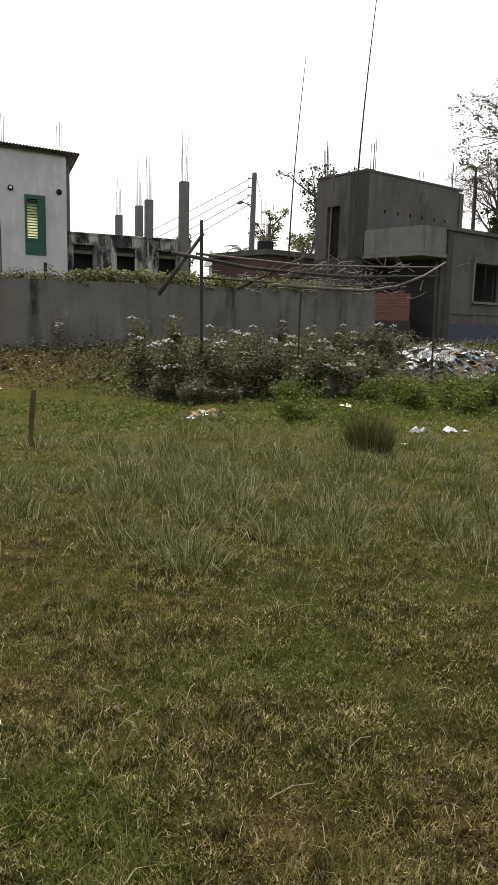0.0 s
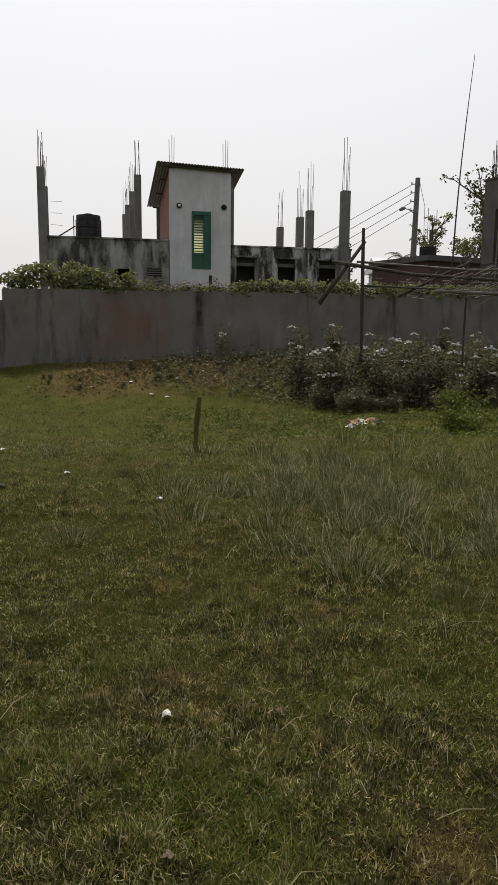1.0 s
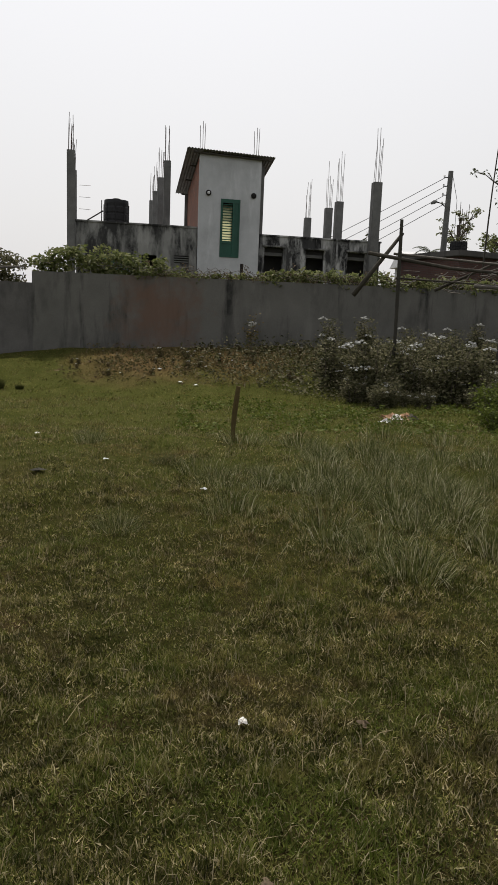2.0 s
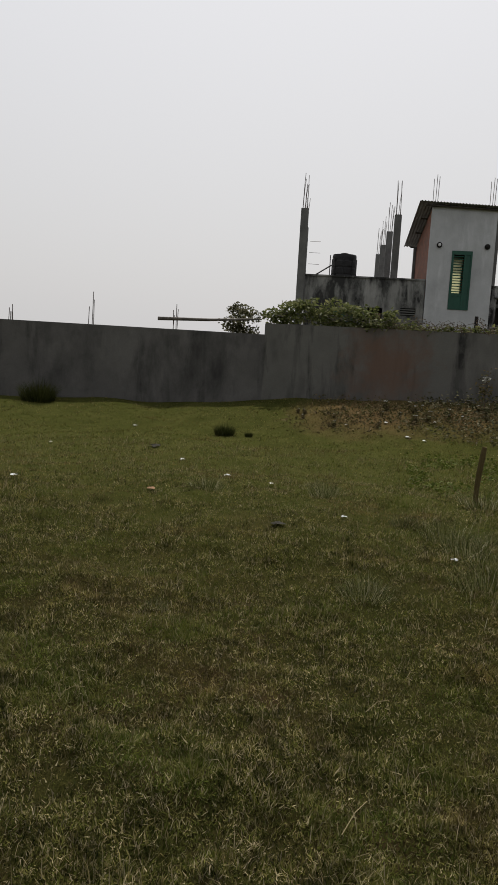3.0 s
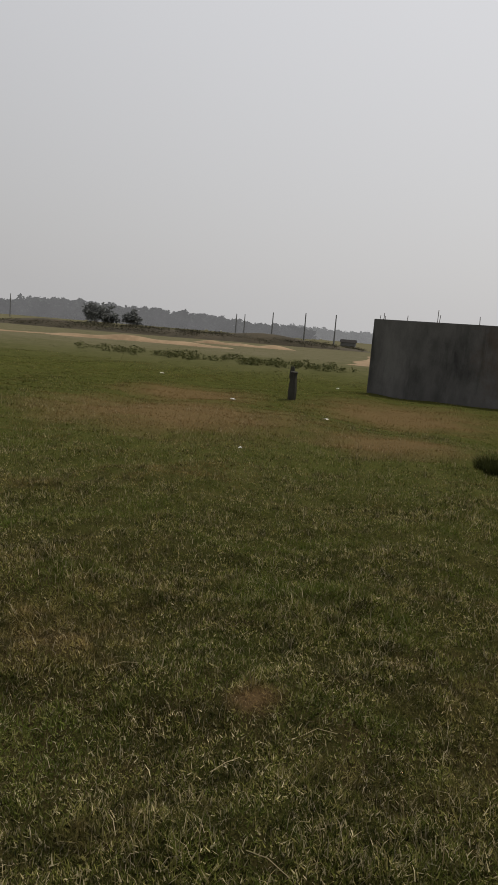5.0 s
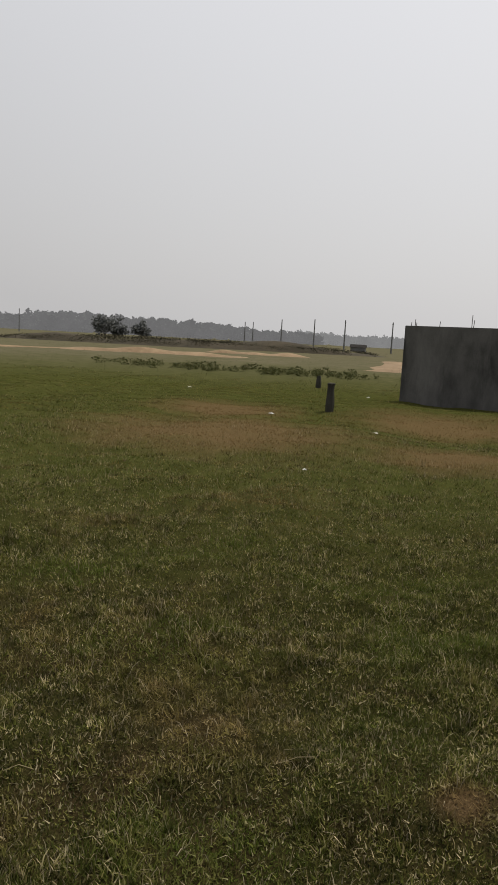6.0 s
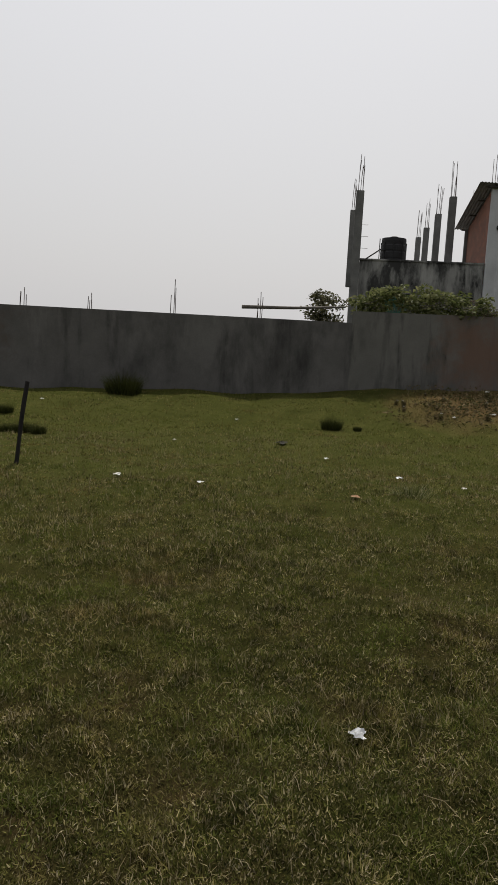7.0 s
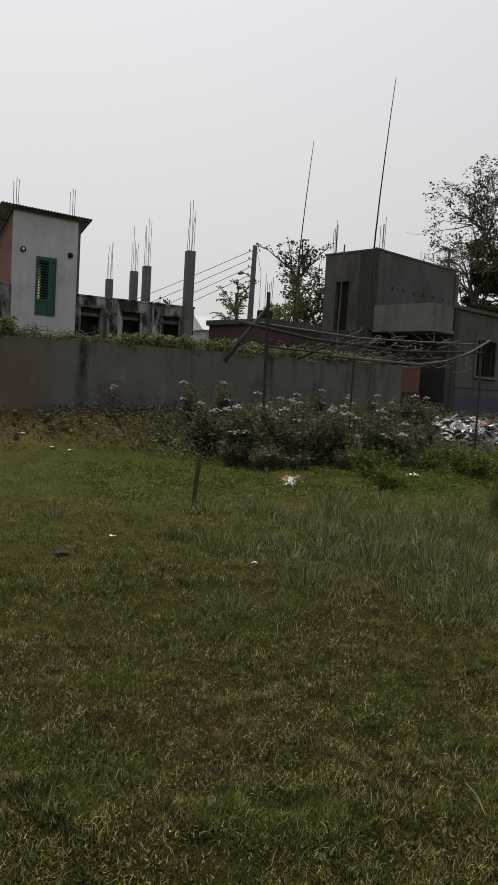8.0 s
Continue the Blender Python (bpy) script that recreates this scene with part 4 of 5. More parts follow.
set_down(tuft("tall dense rush tuft with grey-green blades", 1100, 0.5, 0.66, 10, RUSH, 0.0055, 0.55), 5.85, 7.9)
KINDS = [tuft("loose tuft of grey-green grass", 420, 0.44, 0.3, 11, None, 0.0042, 1.2), tuft("loose tuft of grey-green grass", 380, 0.5, 0.27, 12, RUSH, 0.0042, 1.25), tuft("loose tuft of grey-green grass", 300, 0.4, 0.28, 13, None, 0.0042, 1.3)]
TUFTS = [(2.87, 4.55, 1.05), (3.34, 4.1, 0.7), (3.89, 5.0, 0.9), (4.88, 5.04, 1.0), (5.85, 5.95, 1.3), (5.14, 6.1, 1.0), (3.86, 6.4, 1.2), (2.98, 7.2, 1.1), (3.43, 6.4, 0.9),
         (3.04, 8.1, 1.0), (3.78, 8.1, 1.2), (2.09, 7.2, 0.9), (1.15, 5.45, 0.9), (0.4, 9.4, 0.8), (-0.66, 8.45, 1.3), (0.58, 8.78, 1.0), (1.42, 7.5, 1.1), (-0.03, 4.9, 0.5), (2.28, 7.1, 0.7),
         (3.32, 2.85, 0.5), (4.3, 8.2, 1.2), (4.7, 7.2, 1.1), (5.3, 7.0, 1.0), (6.6, 7.0, 1.2), (6.9, 8.3, 1.0)]
for k, (x, y, sc) in enumerate(TUFTS):
    src = KINDS[k % 3]
    sc *= 0.8 if x < 2.5 else 0.9
    if k < 3:
        set_down(src, x, y, 0, sc)
    else:
        c = copy_thing(src, pose(x, y, float(ground_z(x, y)), 0, 0, 77 * k) @ Matrix.Scale(sc, 4))
dark_tufts = [(-2.05, 15.2, 1.0), (-1.55, 15.2, 0.4), (-5.42, 8.4, 0.85), (-5.2, 8.2, 0.6), (-6.9, 16.75, 2.0), (-8.0, 13.6, 0.7), (-8.3, 13.75, 0.6), (-6.2, 11.4, 0.6), (-6.5, 11.45, 0.75), (-6.85, 11.6, 0.55)]
src = tuft("low dark green weed tuft", 1000, 0.36, 0.32, 21, leafy("dark_weed_blades", [(0.014, 0.017, 0.005), (0.028, 0.034, 0.008), (0.055, 0.06, 0.017)], 0.7, 0.15), 0.0055, 0.8)
for k, (x, y, sc) in enumerate(dark_tufts):
    if k == 0:
        set_down(src, x, y, 0, sc)
    else:
        copy_thing(src, pose(x, y, float(ground_z(x, y)), 0, 0, 50 * k) @ Matrix.Scale(sc, 4))

# band of taller grass across the field
r = np.random.default_rng(31)
cols = [[] for _ in range(6)]
for k in range(120):
    cx, cy = (r.normal(4.4, 1.5), r.normal(6.3, 1.3)) if k % 3 else (r.uniform(2.2, 8.5), r.uniform(4.0, 9.2))
    if cx < 1.7 or not 3.4 < cy < 9.6 or cy < 5.6 - 0.45 * (cx - 1.0):
        continue
    size = r.uniform(0.5, 1.05) * (1.25 if cy > 7 else 1.0)
    for c, q in zip(cols, fountain(cx, cy, int(r.integers(120, 330)), 0.48 * size, 0.28 * size, r, 0.0044, r.uniform(0.9, 1.35))):
        c.append(q)
n = 3500
x, y = r.normal(4.4, 1.7, n), r.normal(6.4, 1.5, n)
ok = (x > 1.7) & (y > 3.6) & (y < 9.6)
n = int(ok.sum())
for c, q in zip(cols, (x[ok], y[ok], r.uniform(0.08, 0.24, n), r.uniform(0.0028, 0.005, n), r.uniform(0.4, 1.15, n), r.uniform(0, 2 * math.pi, n))):
    c.append(q)
x, y, h, w, tilt, az = (np.concatenate(c) for c in cols)
v, f = blade_arrays(x, y, ground_z(x, y) - 0.01, h, w, tilt, r, az)
tagged(new("tall_grass", raw_mesh("tall_grass", v, f, TALL)), "grey-green tall grass growing in loose drifts", "grass", kind="stuff")


def leaf_arrays(c, size, r, long=1.7, droop=0.5):
    """Folded pointed leaves round the points c: two quads each share the midrib."""
    n = len(c)
    d = r.normal(0, 1, (n, 3))
    d[:, 2] = d[:, 2] * 0.5 - droop * 0.3
    d /= np.linalg.norm(d, axis=1, keepdims=True)
    s = np.cross(d, r.normal(0, 1, (n, 3)))
    s /= np.linalg.norm(s, axis=1, keepdims=True)
    nrm = np.cross(d, s)
    L, W = (size * long)[:, None], (size * 0.45)[:, None]
    a, tip = c, c + d * L - np.array([0, 0, 1.0]) * L * 0.15 * droop
    m1, m2 = c + d * L * 0.45 + s * W + nrm * W * 0.35, c + d * L * 0.45 - s * W + nrm * W * 0.35
    v = np.stack([a, m1, tip, m2], 1).reshape(-1, 3)
    b = np.arange(n)[:, None] * 4
    return v, np.concatenate([b + [0, 1, 2], b + [0, 2, 3]], 0)


def foliage(name, c, smin, smax, mat, seed, parent=None, label="", long=1.7, droop=0.5):
    r = np.random.default_rng(seed)
    ob = new(name, raw_mesh(name, *leaf_arrays(np.asarray(c, float), r.uniform(smin, smax, len(c)), r, long, droop), mat))
    if parent is not None:
        ob.parent = parent
    return tagged(ob, label)


def clumps(r, centres, radii, count, flat=0.7):
    """Points in uneven clumps, denser to the rim."""
    out = []
    for c, rad in zip(centres, radii):
        k = max(8, int(count * rad ** 2))
        d = r.normal(0, 1, (k, 3))
        d /= np.linalg.norm(d, axis=1, keepdims=True)
        d *= (rad * r.uniform(0.35, 1.08, k) ** 0.6)[:, None]
        d[:, 2] *= flat
        out.append(np.asarray(c) + d)
    return np.concatenate(out)


# creeper along the top of the front wall
r = np.random.default_rng(41)
cs, rs = [], []
for xx in np.arange(-1.95, 11.5, 0.11):
    top = np.interp(xx, [-2, -1.5, -0.6, 0.3, 1.0, 1.6, 2.6, 3.4, 4.5, 5.5, 6.4, 8.0, 11.5], [0.36, 0.6, 0.82, 0.55, 0.48, 0.16, 0.12, 0.2, 0.38, 0.36, 0.34, 0.34, 0.2])
    for k in range(5 if top > 0.4 else 3 if top > 0.25 else 2):
        rad = r.uniform(0.08, 0.22) * (1.0 if top > 0.25 else 0.7)
        cs.append((xx + r.normal(0, 0.08), AY + r.uniform(0.02, 0.6), ATOP + r.uniform(-0.02, max(top - rad * 0.5, 0.05))))
        rs.append(rad)
foliage("creeper", clumps(r, cs, rs, 900), 0.042, 0.088, LEAF, 42)
tagged(scene.objects["creeper"], "green creeper spilling over the top of the wall", "creeper", kind="stuff")
cs = [(r.uniform(0.6, 11.6), AY + r.uniform(-0.03, 0.3), ATOP + r.uniform(0.0, 0.42) * np.random.default_rng(int(1e4 * r.random())).random()) for _ in range(240)]
foliage("withered_creeper", clumps(r, cs, [0.12] * len(cs), 1100), 0.018, 0.04, DRYLEAF, 43)
tagged(scene.objects["withered_creeper"], "brown withered creeper along the wall top", "creeper", kind="stuff")
g = Geo()
for k in range(160):
    xx = random.uniform(-1.8, 11.8)
    z = ATOP + random.uniform(0.0, 0.2)
    a = random.uniform(-0.6, 0.6)
    g.tube([(xx, AY + random.uniform(-0.05, 0.3), z), (xx + a * 0.5, AY + random.uniform(-0.08, 0.2), z + random.uniform(0, 0.14)), (xx + a, AY + random.uniform(-0.05, 0.3), z + random.uniform(-0.06, 0.12))], 0.006, 4, caps=False)
tagged(part("dry_stems", g, BAMBOO), "dry creeper stems trailing on the wall", "stems", kind="stuff")


def shrub(label, h, spread_r, n_stems, flowers, seed, leaf=None):
    """A flowering weed: woody stems, dull leaves, pale heads at the tips."""
    r = np.random.default_rng(seed)
    t = thing("shrub", label, "shrub", "shrubs below the wall")
    g, pts, heads = Geo(), [], []
    for k in range(n_stems):
        a, s = r.uniform(0, 2 * math.pi), spread_r * r.uniform(0.2, 1.0)
        hh = h * r.uniform(0.55, 1.05)
        p = [Vector((0.05 * math.cos(a), 0.05 * math.sin(a), -0.05)), Vector((s * 0.5 * math.cos(a), s * 0.5 * math.sin(a), hh * 0.55)), Vector((s * math.cos(a), s * math.sin(a), hh))]
        g.tube(p, [0.009, 0.006, 0.003], 4, caps=False)
        for q in r.uniform(0.05, 1.0, 80):
            c = p[0].lerp(p[1], q * 2) if q < 0.5 else p[1].lerp(p[2], q * 2 - 1)
            pts.append(np.array(c) + r.normal(0, 0.085, 3))
        if k < flowers:
            heads.append(np.array(p[2]))
    part("stem_frame", g, BARK, t)
    tagged(foliage("leafage", pts, 0.024, 0.055, leaf or DULL, seed + 500, t), kind="stuff")
    for hd in heads:
        g = Geo()
        for i in range(9):
            o = np.array([r.normal(0, 0.055), r.normal(0, 0.055), r.uniform(-0.02, 0.035)])
            b = Geo().lathe([(0.006, -0.012), (0.02, -0.008), (0.031, 0.003), (0.022, 0.011), (0.006, 0.014)], n=7)
            k0 = len(g.v)
            g.v += [tuple(hd + o + np.array(q) + r.normal(0, 0.006, 3)) for q in b.v]
            g.f += [tuple(j + k0 for j in fc) for fc in b.f]
        part("flower_head", g, PETAL, t, "pale grey-white flower head")
    return t


SHRUBS = [shrub("dull green flowering shrub with pale heads", 0.8, 0.35, 17, 2, 51), shrub("dull green flowering shrub with pale heads", 0.65, 0.42, 17, 1, 52),
          shrub("low leafy shrub with grey-brown stems", 0.5, 0.4, 14, 0, 53), shrub("tall flowering shrub with pale heads", 1.0, 0.32, 16, 2, 54)]
r = np.random.default_rng(55)
spots = []
for k in range(86):
    x = r.uniform(4.5, 12.2)
    y = r.uniform(np.interp(x, [3.5, 5, 8, 12], [16.3, 15.2, 14.9, 15.6]), 18.3)
    spots.append((x, y, r.uniform(0.75, 1.15) * (0.8 if y > 17 else 1.0) * (0.5 if x > 10.3 and y < 17 else 1.0)))
for k in range(30):
    spots.append((r.uniform(4.6, 10.5), r.uniform(14.0, 15.3), r.uniform(0.4, 0.7)))
for k in range(30):
    spots.append((r.uniform(4.8, 10.0), r.uniform(14.8, 15.25), r.uniform(0.95, 1.2)))
for k in range(22):
    spots.append((r.uniform(13.5, 18.5), r.uniform(14.6, 16.4), r.uniform(0.6, 0.9)))
for k, (x, y, sc) in enumerate(spots):
    i = (k * 7 + 3 * int(x)) % 4
    m = pose(x, y, float(ground_z(x, y)), 0, 0, 61 * k) @ Matrix.Scale(sc, 4)
    if k < 4:
        SHRUBS[k].matrix_world = m
    else:
        copy_thing(SHRUBS[i], m)
# half-dead weeds on the worn mound below the wall
DEAD = leafy("half_dead_weed_leaves", [(0.045, 0.04, 0.018), (0.07, 0.07, 0.024), (0.11, 0.085, 0.044), (0.17, 0.13, 0.075)], 0.8, 0.25)
weed = shrub("half-dead brown weed with thin bare stems", 0.5, 0.3, 11, 1, 57, DEAD)
for k in range(44):
    x = r.uniform(-0.9, 4.4)
    y = r.uniform(16.1, 18.3)
    m = pose(x, y, float(ground_z(x, y)), 0, 0, 53 * k) @ Matrix.Scale(r.uniform(0.35, 0.8) * (0.7 if x < 0.4 else 1.0), 4)
    if k == 0:
        weed.matrix_world = m
        tagged(weed, group="weeds on the mound")
    else:
        copy_thing(weed, m)
sprig = shrub("tall lone weed with a white flower head by the wall", 1.0, 0.12, 3, 2, 58, DEAD)
sprig.matrix_world = pose(3.15, 17.7, float(ground_z(3.15, 17.7)))
n = 9000
x, y = r.uniform(-1.4, 5.0, n), r.normal(17.2, 0.75, n)
ok = (y < 18.8) & (y > 15.6) & (patches(x, y, 0.4, 79) + 0.3 * r.random(n) > 0.5) & (x > -1.4 + 1.5 * r.random(n))
x, y = x[ok], y[ok]
foliage("dead_weeds", np.stack([x, y, ground_z(x, y) + 0.16 * r.random(len(x)) ** 2], -1), 0.02, 0.05, DEAD, 59)
tagged(scene.objects["dead_weeds"], "brown matted weeds and dead leaves on the mound", "weeds", kind="stuff")
# low weeds between the shrubs
n = 46000
x = r.uniform(-0.6, 17, n)
y = r.uniform(14.4, 18.6, n)
ok = (y > np.interp(x, [-0.6, 3, 5, 8, 17], [16.2, 15.8, 14.6, 14.3, 13.6])) & (x > r.uniform(1.2, 6, n))
x, y = x[ok], y[ok]
c = np.stack([x, y, ground_z(x, y) + r.uniform(0.0, 0.4, len(x)) * r.random(len(x))], -1)
foliage("undergrowth", c, 0.026, 0.06, DULL, 56)
tagged(scene.objects["undergrowth"], "dull tangled weeds covering the bank", "weeds", kind="stuff")

# fresh green plants in front of the bank
g1 = shrub("fresh yellow-green weed bush", 0.5, 0.5, 15, 0, 61, FRESH)
for k, (x, y, sc) in enumerate(((6.9, 12.6, 1.0), (6.35, 11.3, 0.75), (6.6, 11.5, 0.6), (9.3, 12.6, 1.0), (10.2, 12.4, 1.05), (11.2, 12.9, 1.1), (9.9, 11.7, 0.8), (8.9, 13.6, 0.9), (12.2, 13.4, 1.2), (13.2, 13.8, 1.2), (10.9, 11.6, 0.7), (9.6, 13.3, 1.1), (10.6, 13.2, 1.2), (11.7, 12.3, 1.0), (12.6, 12.6, 1.1), (13.9, 14.6, 1.2), (12.7, 14.4, 1.1), (11.4, 13.9, 0.9), (14.2, 13.4, 1.0))):
    m = pose(x, y, float(ground_z(x, y)), 0, 0, 40 * k) @ Matrix.Scale(sc, 4)
    if k == 0:
        g1.matrix_world = m
        tagged(g1, group="green weed bushes")
    else:
        copy_thing(g1, m)
# low leafy cover on the damp ground before the bank
n = 26000
x, y = r.uniform(1.5, 15, n), r.normal(12.0, 1.2, n)
ok = (patches(x, y, 0.5, 77) + 0.5 * patches(x, y, 0.17, 78) + 0.04 * x > 0.92) & (y < 14.6) & (y > 9.4) & (np.hypot(x - 5.2, y - 12.45) > 0.55)
x, y = x[ok], y[ok]
foliage("low_weeds", np.stack([x, y, ground_z(x, y) + r.uniform(0.01, 0.1, len(x))], -1), 0.02, 0.045, FRESH, 63)
tagged(scene.objects["low_weeds"], "fresh green leafy weeds creeping over the lawn", "weeds", kind="stuff")
# leafy bush where the walls meet
bush = thing("bush", "dark leafy bush rising behind the wall corner", "bush")
bush.matrix_world = pose(-2.75, 19.75, 0.3)
r = np.random.default_rng(71)
part("stem_frame", Geo().tube([(0, 0, -0.1), (0.05, 0, 1.0), (-0.1, 0, 2.1)], [0.04, 0.03, 0.015], 6).tube([(0.05, 0, 0.9), (0.35, 0.1, 2.0)], [0.025, 0.01], 6), BARK, bush)
foliage("leafage", clumps(r, [(r.normal(0, 0.22), r.normal(0, 0.15), r.uniform(1.3, 2.45)) for _ in range(46)], r.uniform(0.12, 0.24, 46), 1100), 0.04, 0.075, DULL, 72, bush)


def tree(label, x, y, base, height, crown, seed, leaf, count, smin, smax, limbs=9, bare=False, flat=0.7, lean=0.0, low=0.45):
    """A tapered trunk that forks into limbs and twigs, with an open crown of small leaves."""
    r = np.random.default_rng(seed)
    t = thing("tree", label, "tree")
    t.matrix_world = pose(x, y, base)
    fork = height * low
    g = Geo().tube([(0, 0, -0.3), (lean * 0.4, 0.05, fork * 0.5), (lean, 0, fork)], [height * 0.018, height * 0.015, height * 0.012], 8)
    part("trunk", g, BARK, t)
    g, ends = Geo(), []

    def branch(p, d, length, rad, depth):
        q = p + d * length * 0.5 + Vector(r.normal(0, 0.05, 3)) * length
        e = q + (d + Vector(r.normal(0, 0.25, 3))).normalized() * length * 0.5
        g.tube([p, q, e], [rad, rad * 0.75, rad * 0.5], 5 if depth < 2 else 4, caps=False)
        ends.append(np.array(e))
        if depth < (4 if bare else 2):
            for _ in range(3 if depth < 2 else 2):
                nd = (d + Vector(r.normal(0, 0.55, 3)) + Vector((0, 0, 0.12))).normalized()
                branch(e if r.random() < 0.6 else q, nd, length * r.uniform(0.5, 0.8), rad * 0.55, depth + 1)

    for k in range(limbs):
        a = 2 * math.pi * k / limbs + r.normal(0, 0.3)
        d = Vector((math.cos(a) * 0.6, math.sin(a) * 0.6, r.uniform(0.5, 1.1))).normalized()
        branch(Vector((lean, 0, fork * r.uniform(0.75, 1.0))), d, crown * r.uniform(0.45, 0.75), height * 0.007, 0)
    part("branch_frame", g, BARK, t)
    pick = [e for e in ends if r.random() < (0.45 if bare else 0.9)]
    pts = clumps(r, pick, r.uniform(0.15, 0.5, len(pick)) * (0.8 if bare else 1.0) * crown / 3, count, flat)
    tagged(foliage("crown", pts, smin, smax, leaf, seed + 900, t), kind="stuff")
    return t


tree("slender tree with a light feathery crown", 25.0, 52, 0.3, 15.0, 3.1, 81, TREE_LEAF, 60, 0.1, 0.19, low=0.66)
tree("slender tree with a light feathery crown", 26.3, 53, 0.3, 13.0, 2.6, 80, TREE_LEAF, 90, 0.1, 0.19, low=0.62)
tree("bushy tree with a dense green crown", 23.3, 50, 0.3, 9.8, 2.3, 82, LEAF, 190, 0.09, 0.16, low=0.62)
tree("bushy dark tree behind the cement house", 26.2, 51, 0.3, 10.5, 2.6, 83, TREE_LEAF, 170, 0.1, 0.18, low=0.6)
tree("small flat-topped tree on a crooked stem", 29.8, 75, 0.3, 16.3, 2.0, 84, LEAF, 200, 0.1, 0.18, 9, flat=0.45, lean=-0.5, low=0.68)
tree("small leafy tree behind the columns", 14.9, 55, 0.3, 9.0, 1.6, 85, TREE_LEAF, 200, 0.09, 0.15, low=0.62)
tree("tall half-bare tree with sparse withered leaves", 34.8, 40, 0.5, 19.5, 5.6, 86, TREE_LEAF, 90, 0.08, 0.15, 10, True, low=0.56)
tree("half-bare tree with thin grey branches", 31.2, 39, 0.5, 14.5, 3.6, 87, DRYLEAF, 8, 0.05, 0.1, 9, True, low=0.52)
tree("dark dense tree beside the cement house", 34.9, 39, 0.5, 14.0, 3.8, 88, TREE_LEAF, 600, 0.12, 0.22, low=0.5)
tree("dark dense tree beside the cement house", 32.2, 38, 0.5, 10.6, 2.9, 89, TREE_LEAF, 650, 0.09, 0.16, low=0.5)


def palm(label, x, y, base, h, fr, seed):
    r = np.random.default_rng(seed)
    t = thing("palm", label, "palm tree", "palms")
    t.matrix_world = pose(x, y, base)
    part("trunk", Geo().tube([(0, 0, -0.3), (0.1, 0, h * 0.5), (0.05, 0, h)], [0.11, 0.09, 0.07], 8), BARK, t)
    for k in range(11):
        a, el = 2 * math.pi * k / 11 + r.normal(0, 0.15), r.uniform(-0.1, 0.9)
        g, pts = Geo(), []
        for i in range(7):
            q = i / 6
            pts.append((0.05 + math.cos(a) * fr * q, math.sin(a) * fr * q, h + fr * (el * q - 0.75 * q * q)))
        g.tube(pts, 0.015, 4, caps=False)
        for i in range(1, 19):
            q = i / 19
            p = Vector((0.05 + math.cos(a) * fr * q, math.sin(a) * fr * q, h + fr * (el * q - 0.75 * q * q)))
            for s in (-1, 1):
                o = Vector((-math.sin(a) * s * 0.3 + math.cos(a) * 0.2, math.cos(a) * s * 0.3 + math.sin(a) * 0.2, -0.16)) * fr * (0.9 - 0.5 * q)
                w = Vector((math.cos(a), math.sin(a), 0)) * 0.025
                g.face(p - w, p + w, p + o)
        part("frond", g, TREE_LEAF, t)
    return t


palm("slim palm with a small dark crown", 29.6, 40, 0.5, 10.4, 1.1, 91)
palm("slim palm with a small dark crown", 30.4, 41, 0.5, 10.0, 1.0, 92)
palm("low palm behind the boundary wall", 16.4, 45, 0.3, 5.4, 1.1, 93)

# ---- rubbish ----
PAPER = mottled("pale_paper", (0.5, 0.48, 0.44), (0.68, 0.66, 0.62), 20, 0.8)
RAG = mottled("faded_orange_rag", (0.2, 0.11, 0.06), (0.34, 0.22, 0.14), 15, 0.9)
BLUEBAG = mottled("faded_blue_film", (0.1, 0.2, 0.26), (0.2, 0.3, 0.34), 16, 0.5)
HEAP = mottled("rubbish_soil", (0.045, 0.04, 0.032), (0.1, 0.09, 0.07), 6, 0.95, bumps=0.8, dist=0.04)


def crumpled(size, height, r, n=6):
    """A crumpled sheet with a raised, folded middle."""
    g = Geo()
    a0 = r.uniform(0, 2 * math.pi)
    for i in range(n):
        for j in range(n):
            u, v = i / (n - 1) * 2 - 1, j / (n - 1) * 2 - 1
            s = 1 + 0.35 * math.sin(3 * math.atan2(v, u) + a0)
            hump = max(0.0, 1 - (u * u + v * v) * 0.75)
            g.v.append((u * size * s * 0.5 + r.normal(0, size * 0.06), v * size * 0.42 * s + r.normal(0, size * 0.06), 0.012 + height * hump * r.uniform(0.25, 1.0)))
    for i in range(n - 1):
        for j in range(n - 1):
            a = i * n + j
            g.f.append((a, a + 1, a + n + 1, a + n))
    return g


def scrap(name, label, x, y, size, height, mat, seed, z=None):
    r = np.random.default_rng(seed)
    ob = part(name, crumpled(size, height, r), mat)
    ob.matrix_world = pose(x, y, float(ground_z(x, y)) + 0.012 if z is None else z, 0, 0, r.uniform(0, 360))
    return tagged(ob, label, "litter", "litter in the grass")


